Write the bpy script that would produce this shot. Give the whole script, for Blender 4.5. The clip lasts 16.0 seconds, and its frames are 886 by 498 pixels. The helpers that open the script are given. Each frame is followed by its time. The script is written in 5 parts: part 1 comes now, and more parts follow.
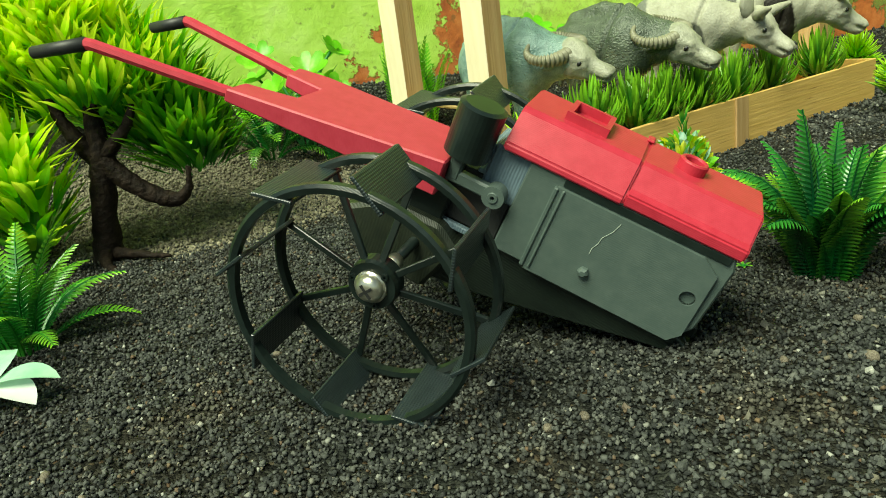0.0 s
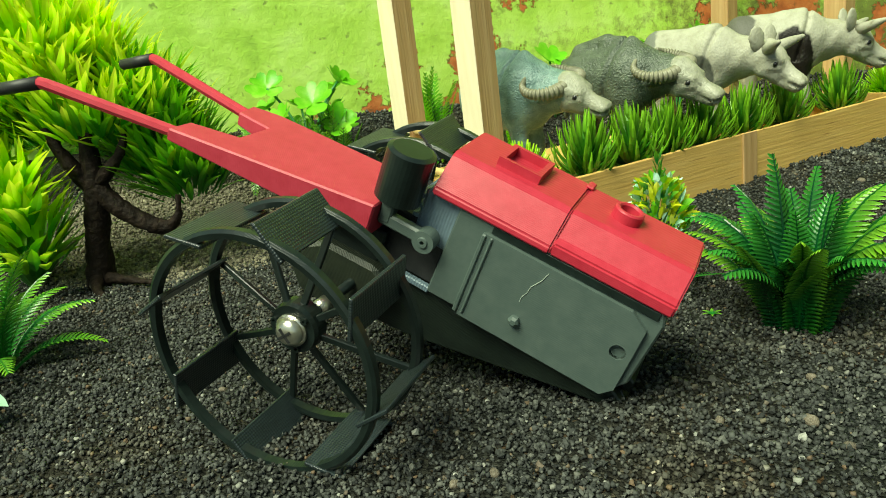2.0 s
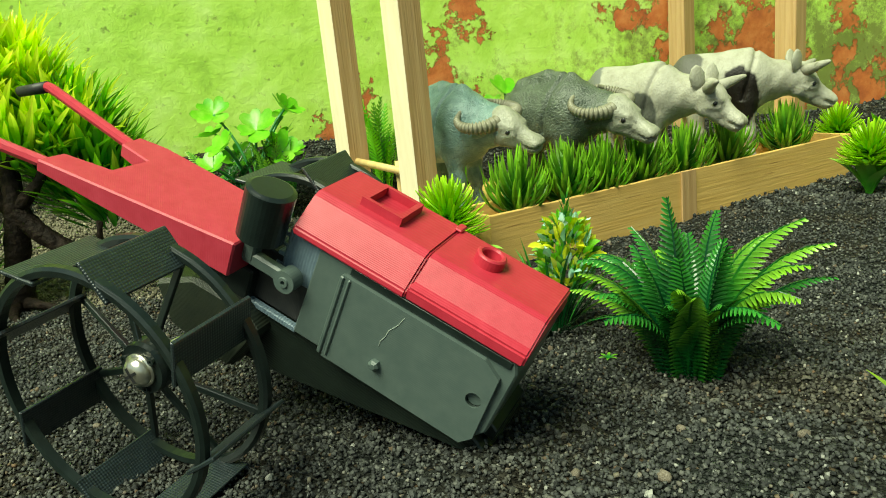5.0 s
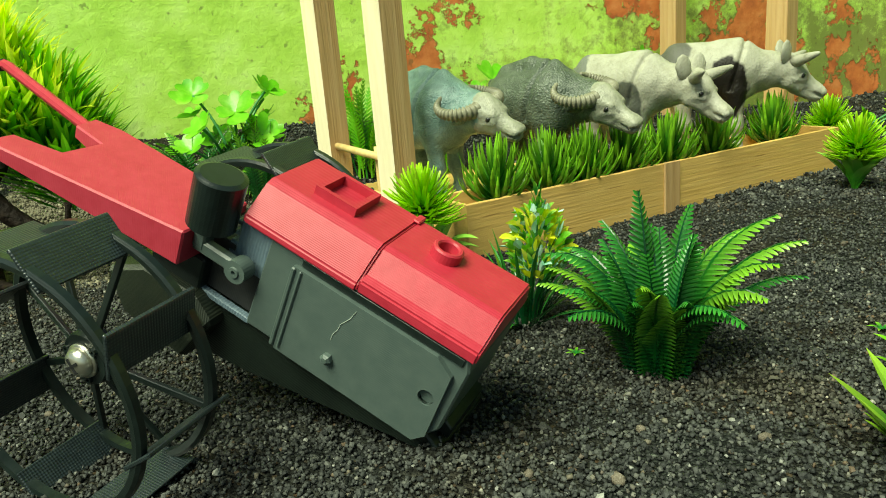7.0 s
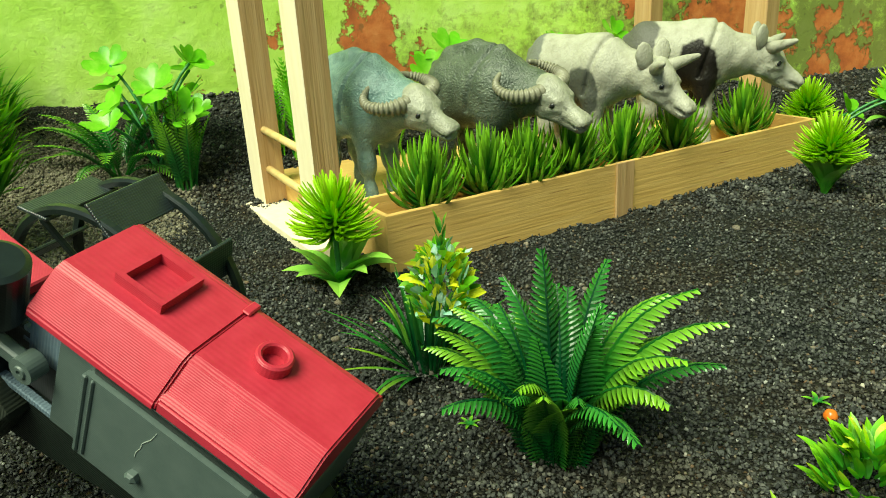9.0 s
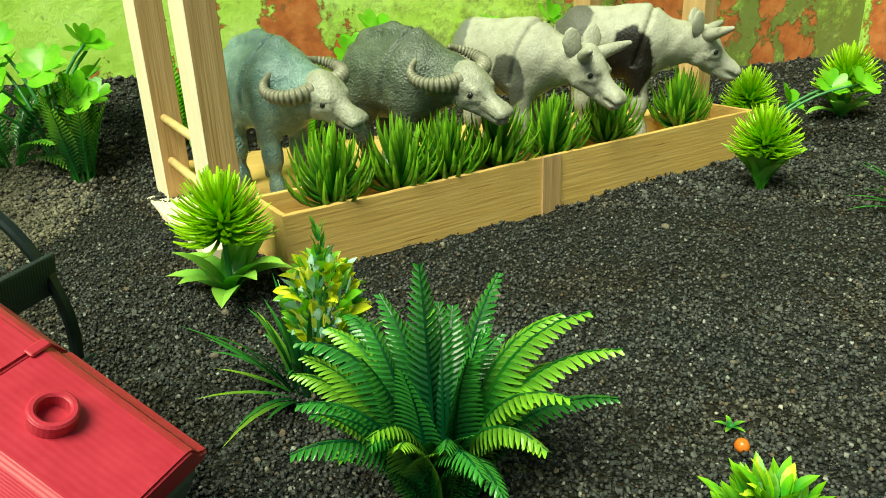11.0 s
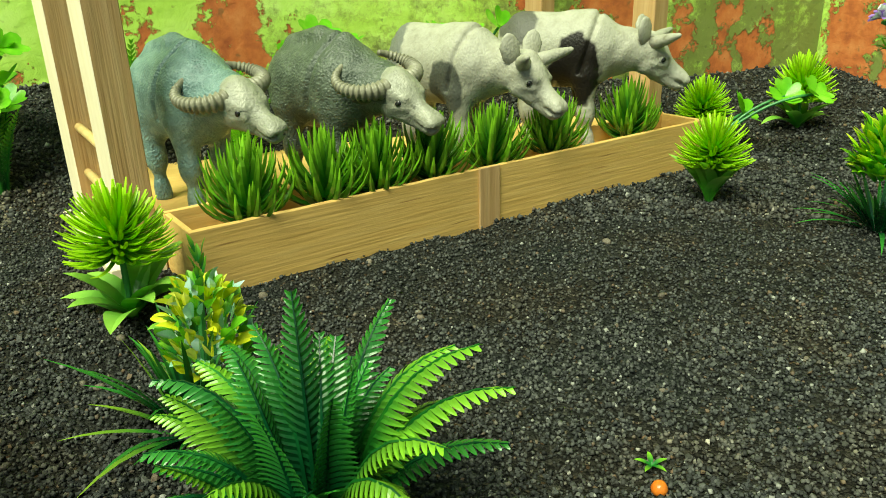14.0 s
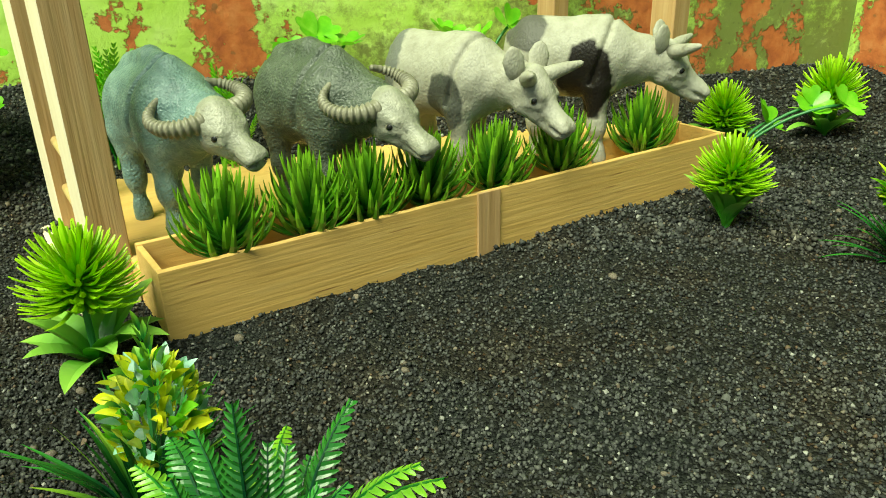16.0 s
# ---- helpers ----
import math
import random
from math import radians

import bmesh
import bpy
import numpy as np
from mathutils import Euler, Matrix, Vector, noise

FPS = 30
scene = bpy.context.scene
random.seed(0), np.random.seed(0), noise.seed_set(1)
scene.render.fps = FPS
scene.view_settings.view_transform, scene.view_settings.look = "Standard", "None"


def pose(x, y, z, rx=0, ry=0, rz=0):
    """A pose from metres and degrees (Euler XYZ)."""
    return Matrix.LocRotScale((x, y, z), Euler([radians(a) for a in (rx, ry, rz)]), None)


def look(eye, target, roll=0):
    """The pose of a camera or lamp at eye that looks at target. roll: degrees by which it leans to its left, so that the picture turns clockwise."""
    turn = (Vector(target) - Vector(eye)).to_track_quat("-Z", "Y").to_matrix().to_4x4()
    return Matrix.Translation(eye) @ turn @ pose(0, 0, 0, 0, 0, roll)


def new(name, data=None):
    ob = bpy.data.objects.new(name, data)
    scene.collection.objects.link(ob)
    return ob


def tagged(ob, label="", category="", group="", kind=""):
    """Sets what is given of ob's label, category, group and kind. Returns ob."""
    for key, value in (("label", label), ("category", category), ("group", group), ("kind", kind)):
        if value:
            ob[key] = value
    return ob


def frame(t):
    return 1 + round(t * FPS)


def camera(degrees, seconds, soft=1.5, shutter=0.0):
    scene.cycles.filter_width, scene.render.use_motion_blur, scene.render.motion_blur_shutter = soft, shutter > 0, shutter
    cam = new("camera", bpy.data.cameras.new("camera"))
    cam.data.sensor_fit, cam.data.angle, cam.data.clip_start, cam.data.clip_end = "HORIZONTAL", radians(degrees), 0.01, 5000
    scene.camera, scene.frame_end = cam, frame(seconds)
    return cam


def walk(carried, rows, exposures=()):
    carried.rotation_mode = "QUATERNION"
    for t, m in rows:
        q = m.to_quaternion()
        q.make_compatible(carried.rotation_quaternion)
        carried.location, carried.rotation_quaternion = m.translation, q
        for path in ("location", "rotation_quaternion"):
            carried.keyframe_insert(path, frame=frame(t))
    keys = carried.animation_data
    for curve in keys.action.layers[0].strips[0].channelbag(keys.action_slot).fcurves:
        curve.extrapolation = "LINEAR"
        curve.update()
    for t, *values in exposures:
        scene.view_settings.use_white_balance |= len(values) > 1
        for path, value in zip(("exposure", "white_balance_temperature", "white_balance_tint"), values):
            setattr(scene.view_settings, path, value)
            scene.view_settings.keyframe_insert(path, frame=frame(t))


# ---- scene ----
cam = camera(62.32, 16.0, soft=1.0)
PATH = [
    (0, (0.00481, 0.00209, 0.09102), (-0.01257, 0.38220, -0.03235), -7.675),
    (0.5, (0.01174, 0.00246, 0.09182), (-0.01739, 0.38233, -0.03005), -7.502),
    (1, (0.01960, 0.00313, 0.09220), (-0.01945, 0.38309, -0.02657), -7.854),
    (1.5, (0.02700, 0.00655, 0.09197), (-0.01517, 0.38721, -0.02344), -7.565),
    (2, (0.03529, 0.00756, 0.09219), (-0.00803, 0.38991, -0.01703), -7.342),
    (2.5, (0.04113, 0.00887, 0.09157), (-0.00167, 0.39272, -0.01248), -7.194),
    (3, (0.04570, 0.01113, 0.09153), (0.00285, 0.39585, -0.00923), -7.041),
    (3.5, (0.04912, 0.01292, 0.09156), (0.00610, 0.39812, -0.00729), -7.053),
    (4, (0.05640, 0.01218, 0.09207), (0.01455, 0.39820, -0.00407), -6.751),
    (6.5, (0.07401, 0.01913, 0.09123), (0.03565, 0.40514, -0.00636), -4.881),
    (7, (0.07648, 0.02084, 0.09134), (0.03816, 0.40492, -0.01362), -4.791),
    (7.5, (0.08402, 0.03170, 0.09789), (0.04444, 0.40852, -0.03034), -4.670),
    (8, (0.09211, 0.04444, 0.10653), (0.05279, 0.42119, -0.02198), -4.246),
    (8.5, (0.09933, 0.05594, 0.11138), (0.06111, 0.43180, -0.02002), -3.966),
    (9, (0.10626, 0.06288, 0.11237), (0.06982, 0.43630, -0.02630), -3.149),
    (11.5, (0.13182, 0.09492, 0.10926), (0.11910, 0.46616, -0.03913), -2.083),
    (12, (0.13645, 0.09941, 0.11061), (0.12654, 0.47039, -0.03863), -2.000),
    (12.5, (0.13792, 0.10074, 0.10882), (0.12944, 0.47212, -0.03954), -1.795),
    (13, (0.14053, 0.10385, 0.10644), (0.13367, 0.47520, -0.04206), -1.659),
    (13.5, (0.14298, 0.10565, 0.10414), (0.13702, 0.47746, -0.04325), -1.593),
    (14, (0.14676, 0.10689, 0.10523), (0.14135, 0.48038, -0.03789), -1.664),
    (14.5, (0.14869, 0.10842, 0.10473), (0.14392, 0.48421, -0.03223), -1.767),
    (15, (0.15134, 0.11090, 0.11233), (0.14601, 0.48684, -0.02420), -1.577),
    (15.5, (0.15402, 0.12414, 0.11920), (0.14387, 0.49702, -0.02523), -2.082),
    (16, (0.15581, 0.13502, 0.12003), (0.14091, 0.50233, -0.03766), -1.224),
]
walk(cam, [(t, look(eye, target, roll)) for t, eye, target, roll in PATH], exposures=[(0, 0.62, 7650, -18), (16, 0.62, 7650, -18)])

# ---- light ----
world = bpy.data.worlds.new("overcast")
scene.world = world
world.use_nodes = True
wn = world.node_tree.nodes
sky = wn.new("ShaderNodeTexSky")
sky.sky_type, sky.sun_disc, sky.sun_elevation, sky.sun_rotation = "NISHITA", False, radians(54), radians(-144)
world.node_tree.links.new(sky.outputs[0], wn["Background"].inputs[0])
wn["Background"].inputs[1].default_value = 0.055
sun = new("sun", bpy.data.lights.new("sun", "SUN"))
sun.data.energy, sun.data.angle, sun.data.color = 4.5, radians(38), (1.0, 0.97, 0.9)
sun.matrix_world = look((-0.52, -0.52, 1.55), (0, 0.3, 0))

# ---- materials ----
CM = 0.01


def mat(name, cols, scale=300.0, rough=0.5, bump=0.2, bscale=None, rnd=0.0, island=0.0, stretch=(1, 1, 1), metal=0.0, depth=0.0003, coat=0.0, through_light=0.0, blot=None, tip=None, cells=0.0, gloss=0.5):
    """A surface from two to four colours mixed by noise (features per metre), with fine relief."""
    m = bpy.data.materials.new(name)
    m.use_nodes = True
    nt = m.node_tree
    N, L = nt.nodes, nt.links
    p = N["Principled BSDF"]
    tc = N.new("ShaderNodeTexCoord")
    mp = N.new("ShaderNodeMapping")
    mp.inputs["Scale"].default_value = stretch
    L.new(tc.outputs["Object"], mp.inputs[0])
    nz = N.new("ShaderNodeTexNoise")
    nz.inputs["Scale"].default_value, nz.inputs["Detail"].default_value, nz.inputs["Roughness"].default_value = scale, 6, 0.65
    L.new(mp.outputs[0], nz.inputs["Vector"])
    rp = N.new("ShaderNodeValToRGB")
    while len(rp.color_ramp.elements) < len(cols):
        rp.color_ramp.elements.new(0.5)
    for i, c in enumerate(cols):
        rp.color_ramp.elements[i].position = 0.3 + 0.4 * i / max(1, len(cols) - 1)
        rp.color_ramp.elements[i].color = (*c, 1)
    L.new(nz.outputs[0], rp.inputs[0])
    col = rp.outputs[0]
    if blot:
        n2 = N.new("ShaderNodeTexNoise")
        n2.inputs["Scale"].default_value, n2.inputs["Detail"].default_value = blot[1], 3
        L.new(mp.outputs[0], n2.inputs["Vector"])
        r2 = N.new("ShaderNodeMapRange")
        r2.inputs[1].default_value, r2.inputs[2].default_value = blot[2], blot[2] + 0.12
        L.new(n2.outputs[0], r2.inputs[0])
        mx = N.new("ShaderNodeMix")
        mx.data_type = "RGBA"
        L.new(r2.outputs[0], mx.inputs[0])
        L.new(col, mx.inputs[6])
        mx.inputs[7].default_value = (*blot[0], 1)
        col = mx.outputs[2]
    # Blends to the tip colour along fade; fern bases stay dark as painted shade.
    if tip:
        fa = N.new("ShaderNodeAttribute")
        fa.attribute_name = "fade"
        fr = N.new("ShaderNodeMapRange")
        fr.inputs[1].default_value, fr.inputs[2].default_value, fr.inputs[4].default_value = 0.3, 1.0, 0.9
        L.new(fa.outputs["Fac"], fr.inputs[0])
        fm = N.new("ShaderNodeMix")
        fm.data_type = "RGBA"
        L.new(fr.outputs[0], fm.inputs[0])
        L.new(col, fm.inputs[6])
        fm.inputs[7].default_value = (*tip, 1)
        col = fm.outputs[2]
    for amount, node, out in ((rnd, "ShaderNodeObjectInfo", "Random"), (island, "ShaderNodeNewGeometry", "Random Per Island")):
        if amount:
            oi = N.new(node)
            mr = N.new("ShaderNodeMapRange")
            mr.inputs[3].default_value, mr.inputs[4].default_value = 1 - amount, 1 + amount
            L.new(oi.outputs[out], mr.inputs[0])
            hs = N.new("ShaderNodeHueSaturation")
            L.new(mr.outputs[0], hs.inputs["Value"])
            L.new(col, hs.inputs["Color"])
            col = hs.outputs[0]
    L.new(col, p.inputs["Base Color"])
    p.inputs["Roughness"].default_value, p.inputs["Metallic"].default_value, p.inputs["Coat Weight"].default_value = rough, metal, coat
    p.inputs["Specular IOR Level"].default_value = gloss
    if bump:
        nb = N.new("ShaderNodeTexNoise")
        nb.inputs["Scale"].default_value, nb.inputs["Detail"].default_value = bscale or scale * 2.5, 5
        L.new(mp.outputs[0], nb.inputs["Vector"])
        b = N.new("ShaderNodeBump")
        b.inputs["Strength"].default_value, b.inputs["Distance"].default_value = bump, depth
        height = nb.outputs[0]
        if cells:
            vo = N.new("ShaderNodeTexVoronoi")
            vo.feature = "SMOOTH_F1"
            vo.inputs["Scale"].default_value = cells
            L.new(mp.outputs[0], vo.inputs["Vector"])
            sm = N.new("ShaderNodeMath")
            sm.operation = "SUBTRACT"
            L.new(nb.outputs[0], sm.inputs[0])
            L.new(vo.outputs["Distance"], sm.inputs[1])
            height = sm.outputs[0]
        L.new(height, b.inputs["Height"])
        L.new(b.outputs[0], p.inputs["Normal"])
    if through_light:
        tr = N.new("ShaderNodeBsdfTranslucent")
        L.new(col, tr.inputs[0])
        ms = N.new("ShaderNodeMixShader")
        ms.inputs[0].default_value = through_light
        L.new(p.outputs[0], ms.inputs[1])
        L.new(tr.outputs[0], ms.inputs[2])
        L.new(ms.outputs[0], N["Material Output"].inputs[0])
    return m


def printed(name, cols, lines=(0, 0, 1), pitch=0.035, rough=0.45, strength=0.35, depth=0.00012, cross=None):
    """Plastic laid down in fine layers, pitch in cm; crossed layers make a diamond tread."""
    m = mat(name, cols, 260, rough, 0)
    nt = m.node_tree
    N, L = nt.nodes, nt.links
    tc = N.new("ShaderNodeTexCoord")
    dt = N.new("ShaderNodeVectorMath")
    dt.operation = "DOT_PRODUCT"
    L.new(tc.outputs["Object"], dt.inputs[0])
    dt.inputs[1].default_value = [c * 2 * math.pi / (pitch * CM) for c in lines]
    nz = N.new("ShaderNodeTexNoise")
    nz.inputs["Scale"].default_value = 220
    L.new(tc.outputs["Object"], nz.inputs["Vector"])
    ad = N.new("ShaderNodeMath")
    ad.operation = "MULTIPLY_ADD"
    L.new(nz.outputs[0], ad.inputs[0])
    ad.inputs[1].default_value = 3.0
    L.new(dt.outputs["Value"], ad.inputs[2])
    sn = N.new("ShaderNodeMath")
    sn.operation = "SINE"
    L.new(ad.outputs[0], sn.inputs[0])
    ml = N.new("ShaderNodeMath")
    ml.operation = "MULTIPLY"
    L.new(sn.outputs[0], ml.inputs[0])
    L.new(nz.outputs[0], ml.inputs[1])
    if cross:
        d2 = N.new("ShaderNodeVectorMath")
        d2.operation = "DOT_PRODUCT"
        L.new(tc.outputs["Object"], d2.inputs[0])
        d2.inputs[1].default_value = [c * 2 * math.pi / (pitch * CM) for c in cross]
        s2 = N.new("ShaderNodeMath")
        s2.operation = "SINE"
        L.new(d2.outputs["Value"], s2.inputs[0])
        L.new(s2.outputs[0], ml.inputs[1])
    b = N.new("ShaderNodeBump")
    b.inputs["Strength"].default_value, b.inputs["Distance"].default_value = strength, depth
    L.new(ml.outputs[0], b.inputs["Height"])
    L.new(b.outputs[0], N["Principled BSDF"].inputs["Normal"])
    return m


RED = printed("red_print", [(0.38, 0.018, 0.04), (0.455, 0.03, 0.058)], (0, 0.35, 1), 0.045, 0.42, 0.2, 0.00012)
RED_DECK = printed("red_deck_print", [(0.38, 0.026, 0.05), (0.455, 0.042, 0.074)], (0.8, 0.8, 0.2), 0.06, 0.48, 0.14)
for red in (RED, RED_DECK):
    red.node_tree.nodes["Principled BSDF"].inputs["Specular IOR Level"].default_value = 0.38
GREY = printed("grey_green_print", [(0.066, 0.094, 0.087), (0.088, 0.118, 0.108)], (0, 0, 1), 0.055, 0.42, 0.15)
DARK = printed("dark_green_print", [(0.006, 0.0105, 0.0095), (0.013, 0.021, 0.019)], (0, 0, 1), 0.04, 0.3, 0.1)
CHASSIS = printed("dark_chassis_print", [(0.005, 0.009, 0.007), (0.012, 0.019, 0.014)], (0.1, 0, 1), 0.075, 0.4, 0.25, 0.0003)
DARKV = printed("dark_lug_print", [(0.01, 0.016, 0.018), (0.021, 0.032, 0.035)], (0.6, 0.7, 0.4), 0.1, 0.32, 0.35, 0.0002, (0.6, -0.7, 0.4))
DARKV.node_tree.nodes["Principled BSDF"].inputs["Specular IOR Level"].default_value = 0.9
GEAR = printed("gearbox_print", [(0.012, 0.018, 0.012), (0.026, 0.032, 0.02)], (1, 0, 0.5), 0.05, 0.5, 0.6)
BLUE = printed("blue_grey_print", [(0.12, 0.17, 0.22), (0.18, 0.25, 0.3)], (1, 0, 0), 0.08, 0.4, 0.7)
STEEL = mat("steel", [(0.62, 0.6, 0.5), (0.75, 0.73, 0.62)], 500, 0.28, 0.05, metal=0.9)
PETALISH = mat("pale_strand", [(0.32, 0.38, 0.33), (0.42, 0.47, 0.42)], 300, 0.5, 0.0)
GRIP = printed("black_grip", [(0.012, 0.014, 0.015), (0.03, 0.03, 0.03)], (1, 0, 0), 0.05, 0.5, 0.15)
WOOD = mat("balsa_wood", [(0.58, 0.35, 0.1), (0.65, 0.41, 0.128), (0.68, 0.44, 0.145), (0.72, 0.49, 0.18)], 190, 0.65, 0.4, 420, 0.08, stretch=(0.09, 1, 1.8), depth=0.0007, blot=((0.25, 0.11, 0.03), 300, 0.66))
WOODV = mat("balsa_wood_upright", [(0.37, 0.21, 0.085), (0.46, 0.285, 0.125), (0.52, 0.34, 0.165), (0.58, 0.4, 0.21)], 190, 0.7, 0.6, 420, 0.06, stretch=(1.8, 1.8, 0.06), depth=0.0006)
WOODPALE = mat("pale_wood", [(0.76, 0.65, 0.45), (0.84, 0.75, 0.56)], 200, 0.75, 0.3, stretch=(1, 1, 0.2))
STICK = mat("bamboo_stick", [(0.55, 0.38, 0.14), (0.7, 0.52, 0.24)], 200, 0.6, 0.2, stretch=(0.2, 1, 1))
SAND_TONES = [(0.0, (0.0217, 0.0234, 0.0228)), (0.3, (0.041, 0.0445, 0.0422)), (0.6, (0.065, 0.0695, 0.065)), (0.86, (0.1003, 0.106, 0.0969)), (0.945, (0.1368, 0.1402, 0.1243)), (0.962, (0.1425, 0.0935, 0.057)), (0.975, (0.1596, 0.1425, 0.1026)), (0.985, (0.2166, 0.2223, 0.1995)), (1.0, (0.3876, 0.3933, 0.3534))]


def tone_ramp(N, stops):
    rp = N.new("ShaderNodeValToRGB")
    while len(rp.color_ramp.elements) < len(stops):
        rp.color_ramp.elements.new(0.5)
    for e, (pos, c) in zip(rp.color_ramp.elements, stops):
        e.position, e.color = pos, (*c, 1)
    return rp


def sand_material():
    """The packed sand under the loose grit: small rounded grains, each of one tone, with browner stretches. Its tones
    are lowered to paint the shade in the gaps.
    """
    m = bpy.data.materials.new("black_sand")
    m.use_nodes = True
    N, L = m.node_tree.nodes, m.node_tree.links
    p = N["Principled BSDF"]
    tc = N.new("ShaderNodeTexCoord")
    height, tone = None, None
    for scale, amount in ((1050, 1.0), (1900, 0.45)):
        vo = N.new("ShaderNodeTexVoronoi")
        vo.inputs["Scale"].default_value = scale
        L.new(tc.outputs["Object"], vo.inputs["Vector"])
        sq = N.new("ShaderNodeMath")
        sq.operation = "MULTIPLY"
        L.new(vo.outputs["Distance"], sq.inputs[0])
        sq.inputs[1].default_value = -amount
        if height is None:
            height, tone = sq.outputs[0], vo.outputs["Color"]
        else:
            ad = N.new("ShaderNodeMath")
            L.new(height, ad.inputs[0])
            L.new(sq.outputs[0], ad.inputs[1])
            height = ad.outputs[0]
    sep = N.new("ShaderNodeSeparateColor")
    L.new(tone, sep.inputs[0])
    # Grain tones cut to 0.38: shade between the loose grains, put into the colour.
    rp = tone_ramp(N, [(a, tuple(0.38 * k for k in c)) for a, c in SAND_TONES])
    L.new(sep.outputs[0], rp.inputs[0])
    nz = N.new("ShaderNodeTexNoise")
    nz.inputs["Scale"].default_value, nz.inputs["Detail"].default_value = 22, 4
    L.new(tc.outputs["Object"], nz.inputs["Vector"])
    tint = tone_ramp(N, [(0.36, (0.92, 1.0, 0.97)), (0.62, (1.1, 0.97, 0.82))])
    L.new(nz.outputs[0], tint.inputs[0])
    mx = N.new("ShaderNodeMix")
    mx.data_type, mx.blend_type = "RGBA", "MULTIPLY"
    mx.inputs[0].default_value = 1.0
    L.new(rp.outputs[0], mx.inputs[6])
    L.new(tint.outputs[0], mx.inputs[7])
    L.new(mx.outputs[2], p.inputs["Base Color"])
    p.inputs["Roughness"].default_value, p.inputs["Specular IOR Level"].default_value = 0.85, 0.06
    b = N.new("ShaderNodeBump")
    b.inputs["Strength"].default_value, b.inputs["Distance"].default_value = 1.0, 0.0011
    L.new(height, b.inputs["Height"])
    L.new(b.outputs[0], p.inputs["Normal"])
    return m


SOIL = sand_material()


def grain_material():
    """Dark volcanic sand: each grain takes one colour, a few pale, tan or reddish."""
    m = mat("sand_grain", [(0.75, 0.75, 0.75), (1, 1, 1)], 700, 0.66, 0.7, 1700, gloss=0.22, blot=((1.06, 0.95, 0.82), 22, 0.55))
    N, L = m.node_tree.nodes, m.node_tree.links
    p = N["Principled BSDF"]
    geo = N.new("ShaderNodeNewGeometry")
    rp = tone_ramp(N, SAND_TONES)
    L.new(geo.outputs["Random Per Island"], rp.inputs[0])
    mx = N.new("ShaderNodeMix")
    mx.data_type, mx.blend_type = "RGBA", "MULTIPLY"
    mx.inputs[0].default_value = 1.0
    L.new(p.inputs["Base Color"].links[0].from_socket, mx.inputs[6])
    L.new(rp.outputs[0], mx.inputs[7])
    L.new(mx.outputs[2], p.inputs["Base Color"])
    return m


GRAIN = grain_material()
PEBBLE = mat("pebble", [(0.06, 0.05, 0.036), (0.13, 0.108, 0.078), (0.24, 0.22, 0.18)], 500, 0.75, 0.5, rnd=0.4)
BUFFALO1 = mat("bluish_rubber", [(0.085, 0.15, 0.145), (0.155, 0.25, 0.235), (0.26, 0.37, 0.345)], 150, 0.34, 0.9, 1300, depth=0.0005, cells=1150)
BUFFALO2 = mat("grey_green_rubber", [(0.048, 0.063, 0.047), (0.084, 0.106, 0.078), (0.145, 0.175, 0.13)], 150, 0.4, 0.9, 1300, depth=0.0006, cells=1050)
FACE = mat("pale_grey_rubber", [(0.19, 0.195, 0.145), (0.30, 0.305, 0.235), (0.39, 0.385, 0.30)], 220, 0.45, 0.8, 1700, depth=0.00028, cells=1200, blot=((0.12, 0.125, 0.09), 240, 0.63))
HORN = mat("horn_rubber", [(0.16, 0.155, 0.105), (0.3, 0.29, 0.21)], 160, 0.45, 0.5, 900, depth=0.0005)


def spotted(m, spots):
    """Painted patches on a hide: (centre, radii, colour), in metres of the figure."""
    N, L = m.node_tree.nodes, m.node_tree.links
    p = N["Principled BSDF"]
    tc = N.new("ShaderNodeTexCoord")
    nz = N.new("ShaderNodeTexNoise")
    nz.inputs["Scale"].default_value = 130
    L.new(tc.outputs["Object"], nz.inputs["Vector"])
    col = p.inputs["Base Color"].links[0].from_socket
    for c, r, paint in spots:
        sub = N.new("ShaderNodeVectorMath")
        sub.operation = "SUBTRACT"
        L.new(tc.outputs["Object"], sub.inputs[0])
        sub.inputs[1].default_value = [k * CM for k in c]
        dv = N.new("ShaderNodeVectorMath")
        dv.operation = "DIVIDE"
        L.new(sub.outputs[0], dv.inputs[0])
        dv.inputs[1].default_value = [k * CM for k in r]
        ln = N.new("ShaderNodeVectorMath")
        ln.operation = "LENGTH"
        L.new(dv.outputs[0], ln.inputs[0])
        ad = N.new("ShaderNodeMath")
        ad.operation = "MULTIPLY_ADD"
        L.new(nz.outputs[0], ad.inputs[0])
        ad.inputs[1].default_value = 0.7
        L.new(ln.outputs["Value"], ad.inputs[2])
        mr = N.new("ShaderNodeMapRange")
        mr.inputs[1].default_value, mr.inputs[2].default_value, mr.inputs[3].default_value, mr.inputs[4].default_value = 1.27, 1.4, 1, 0
        L.new(ad.outputs[0], mr.inputs[0])
        mx = N.new("ShaderNodeMix")
        mx.data_type = "RGBA"
        L.new(mr.outputs[0], mx.inputs[0])
        L.new(col, mx.inputs[6])
        mx.inputs[7].default_value = (*paint, 1)
        col = mx.outputs[2]
    L.new(col, p.inputs["Base Color"])
    return m


def cow_hide(name):
    return mat(name, [(0.27, 0.265, 0.2), (0.36, 0.355, 0.285), (0.43, 0.425, 0.35)], 150, 0.48, 0.9, 1300, depth=0.00026, cells=1150, stretch=(1, 1, 0.7), blot=((0.16, 0.15, 0.1), 190, 0.66), gloss=0.22)

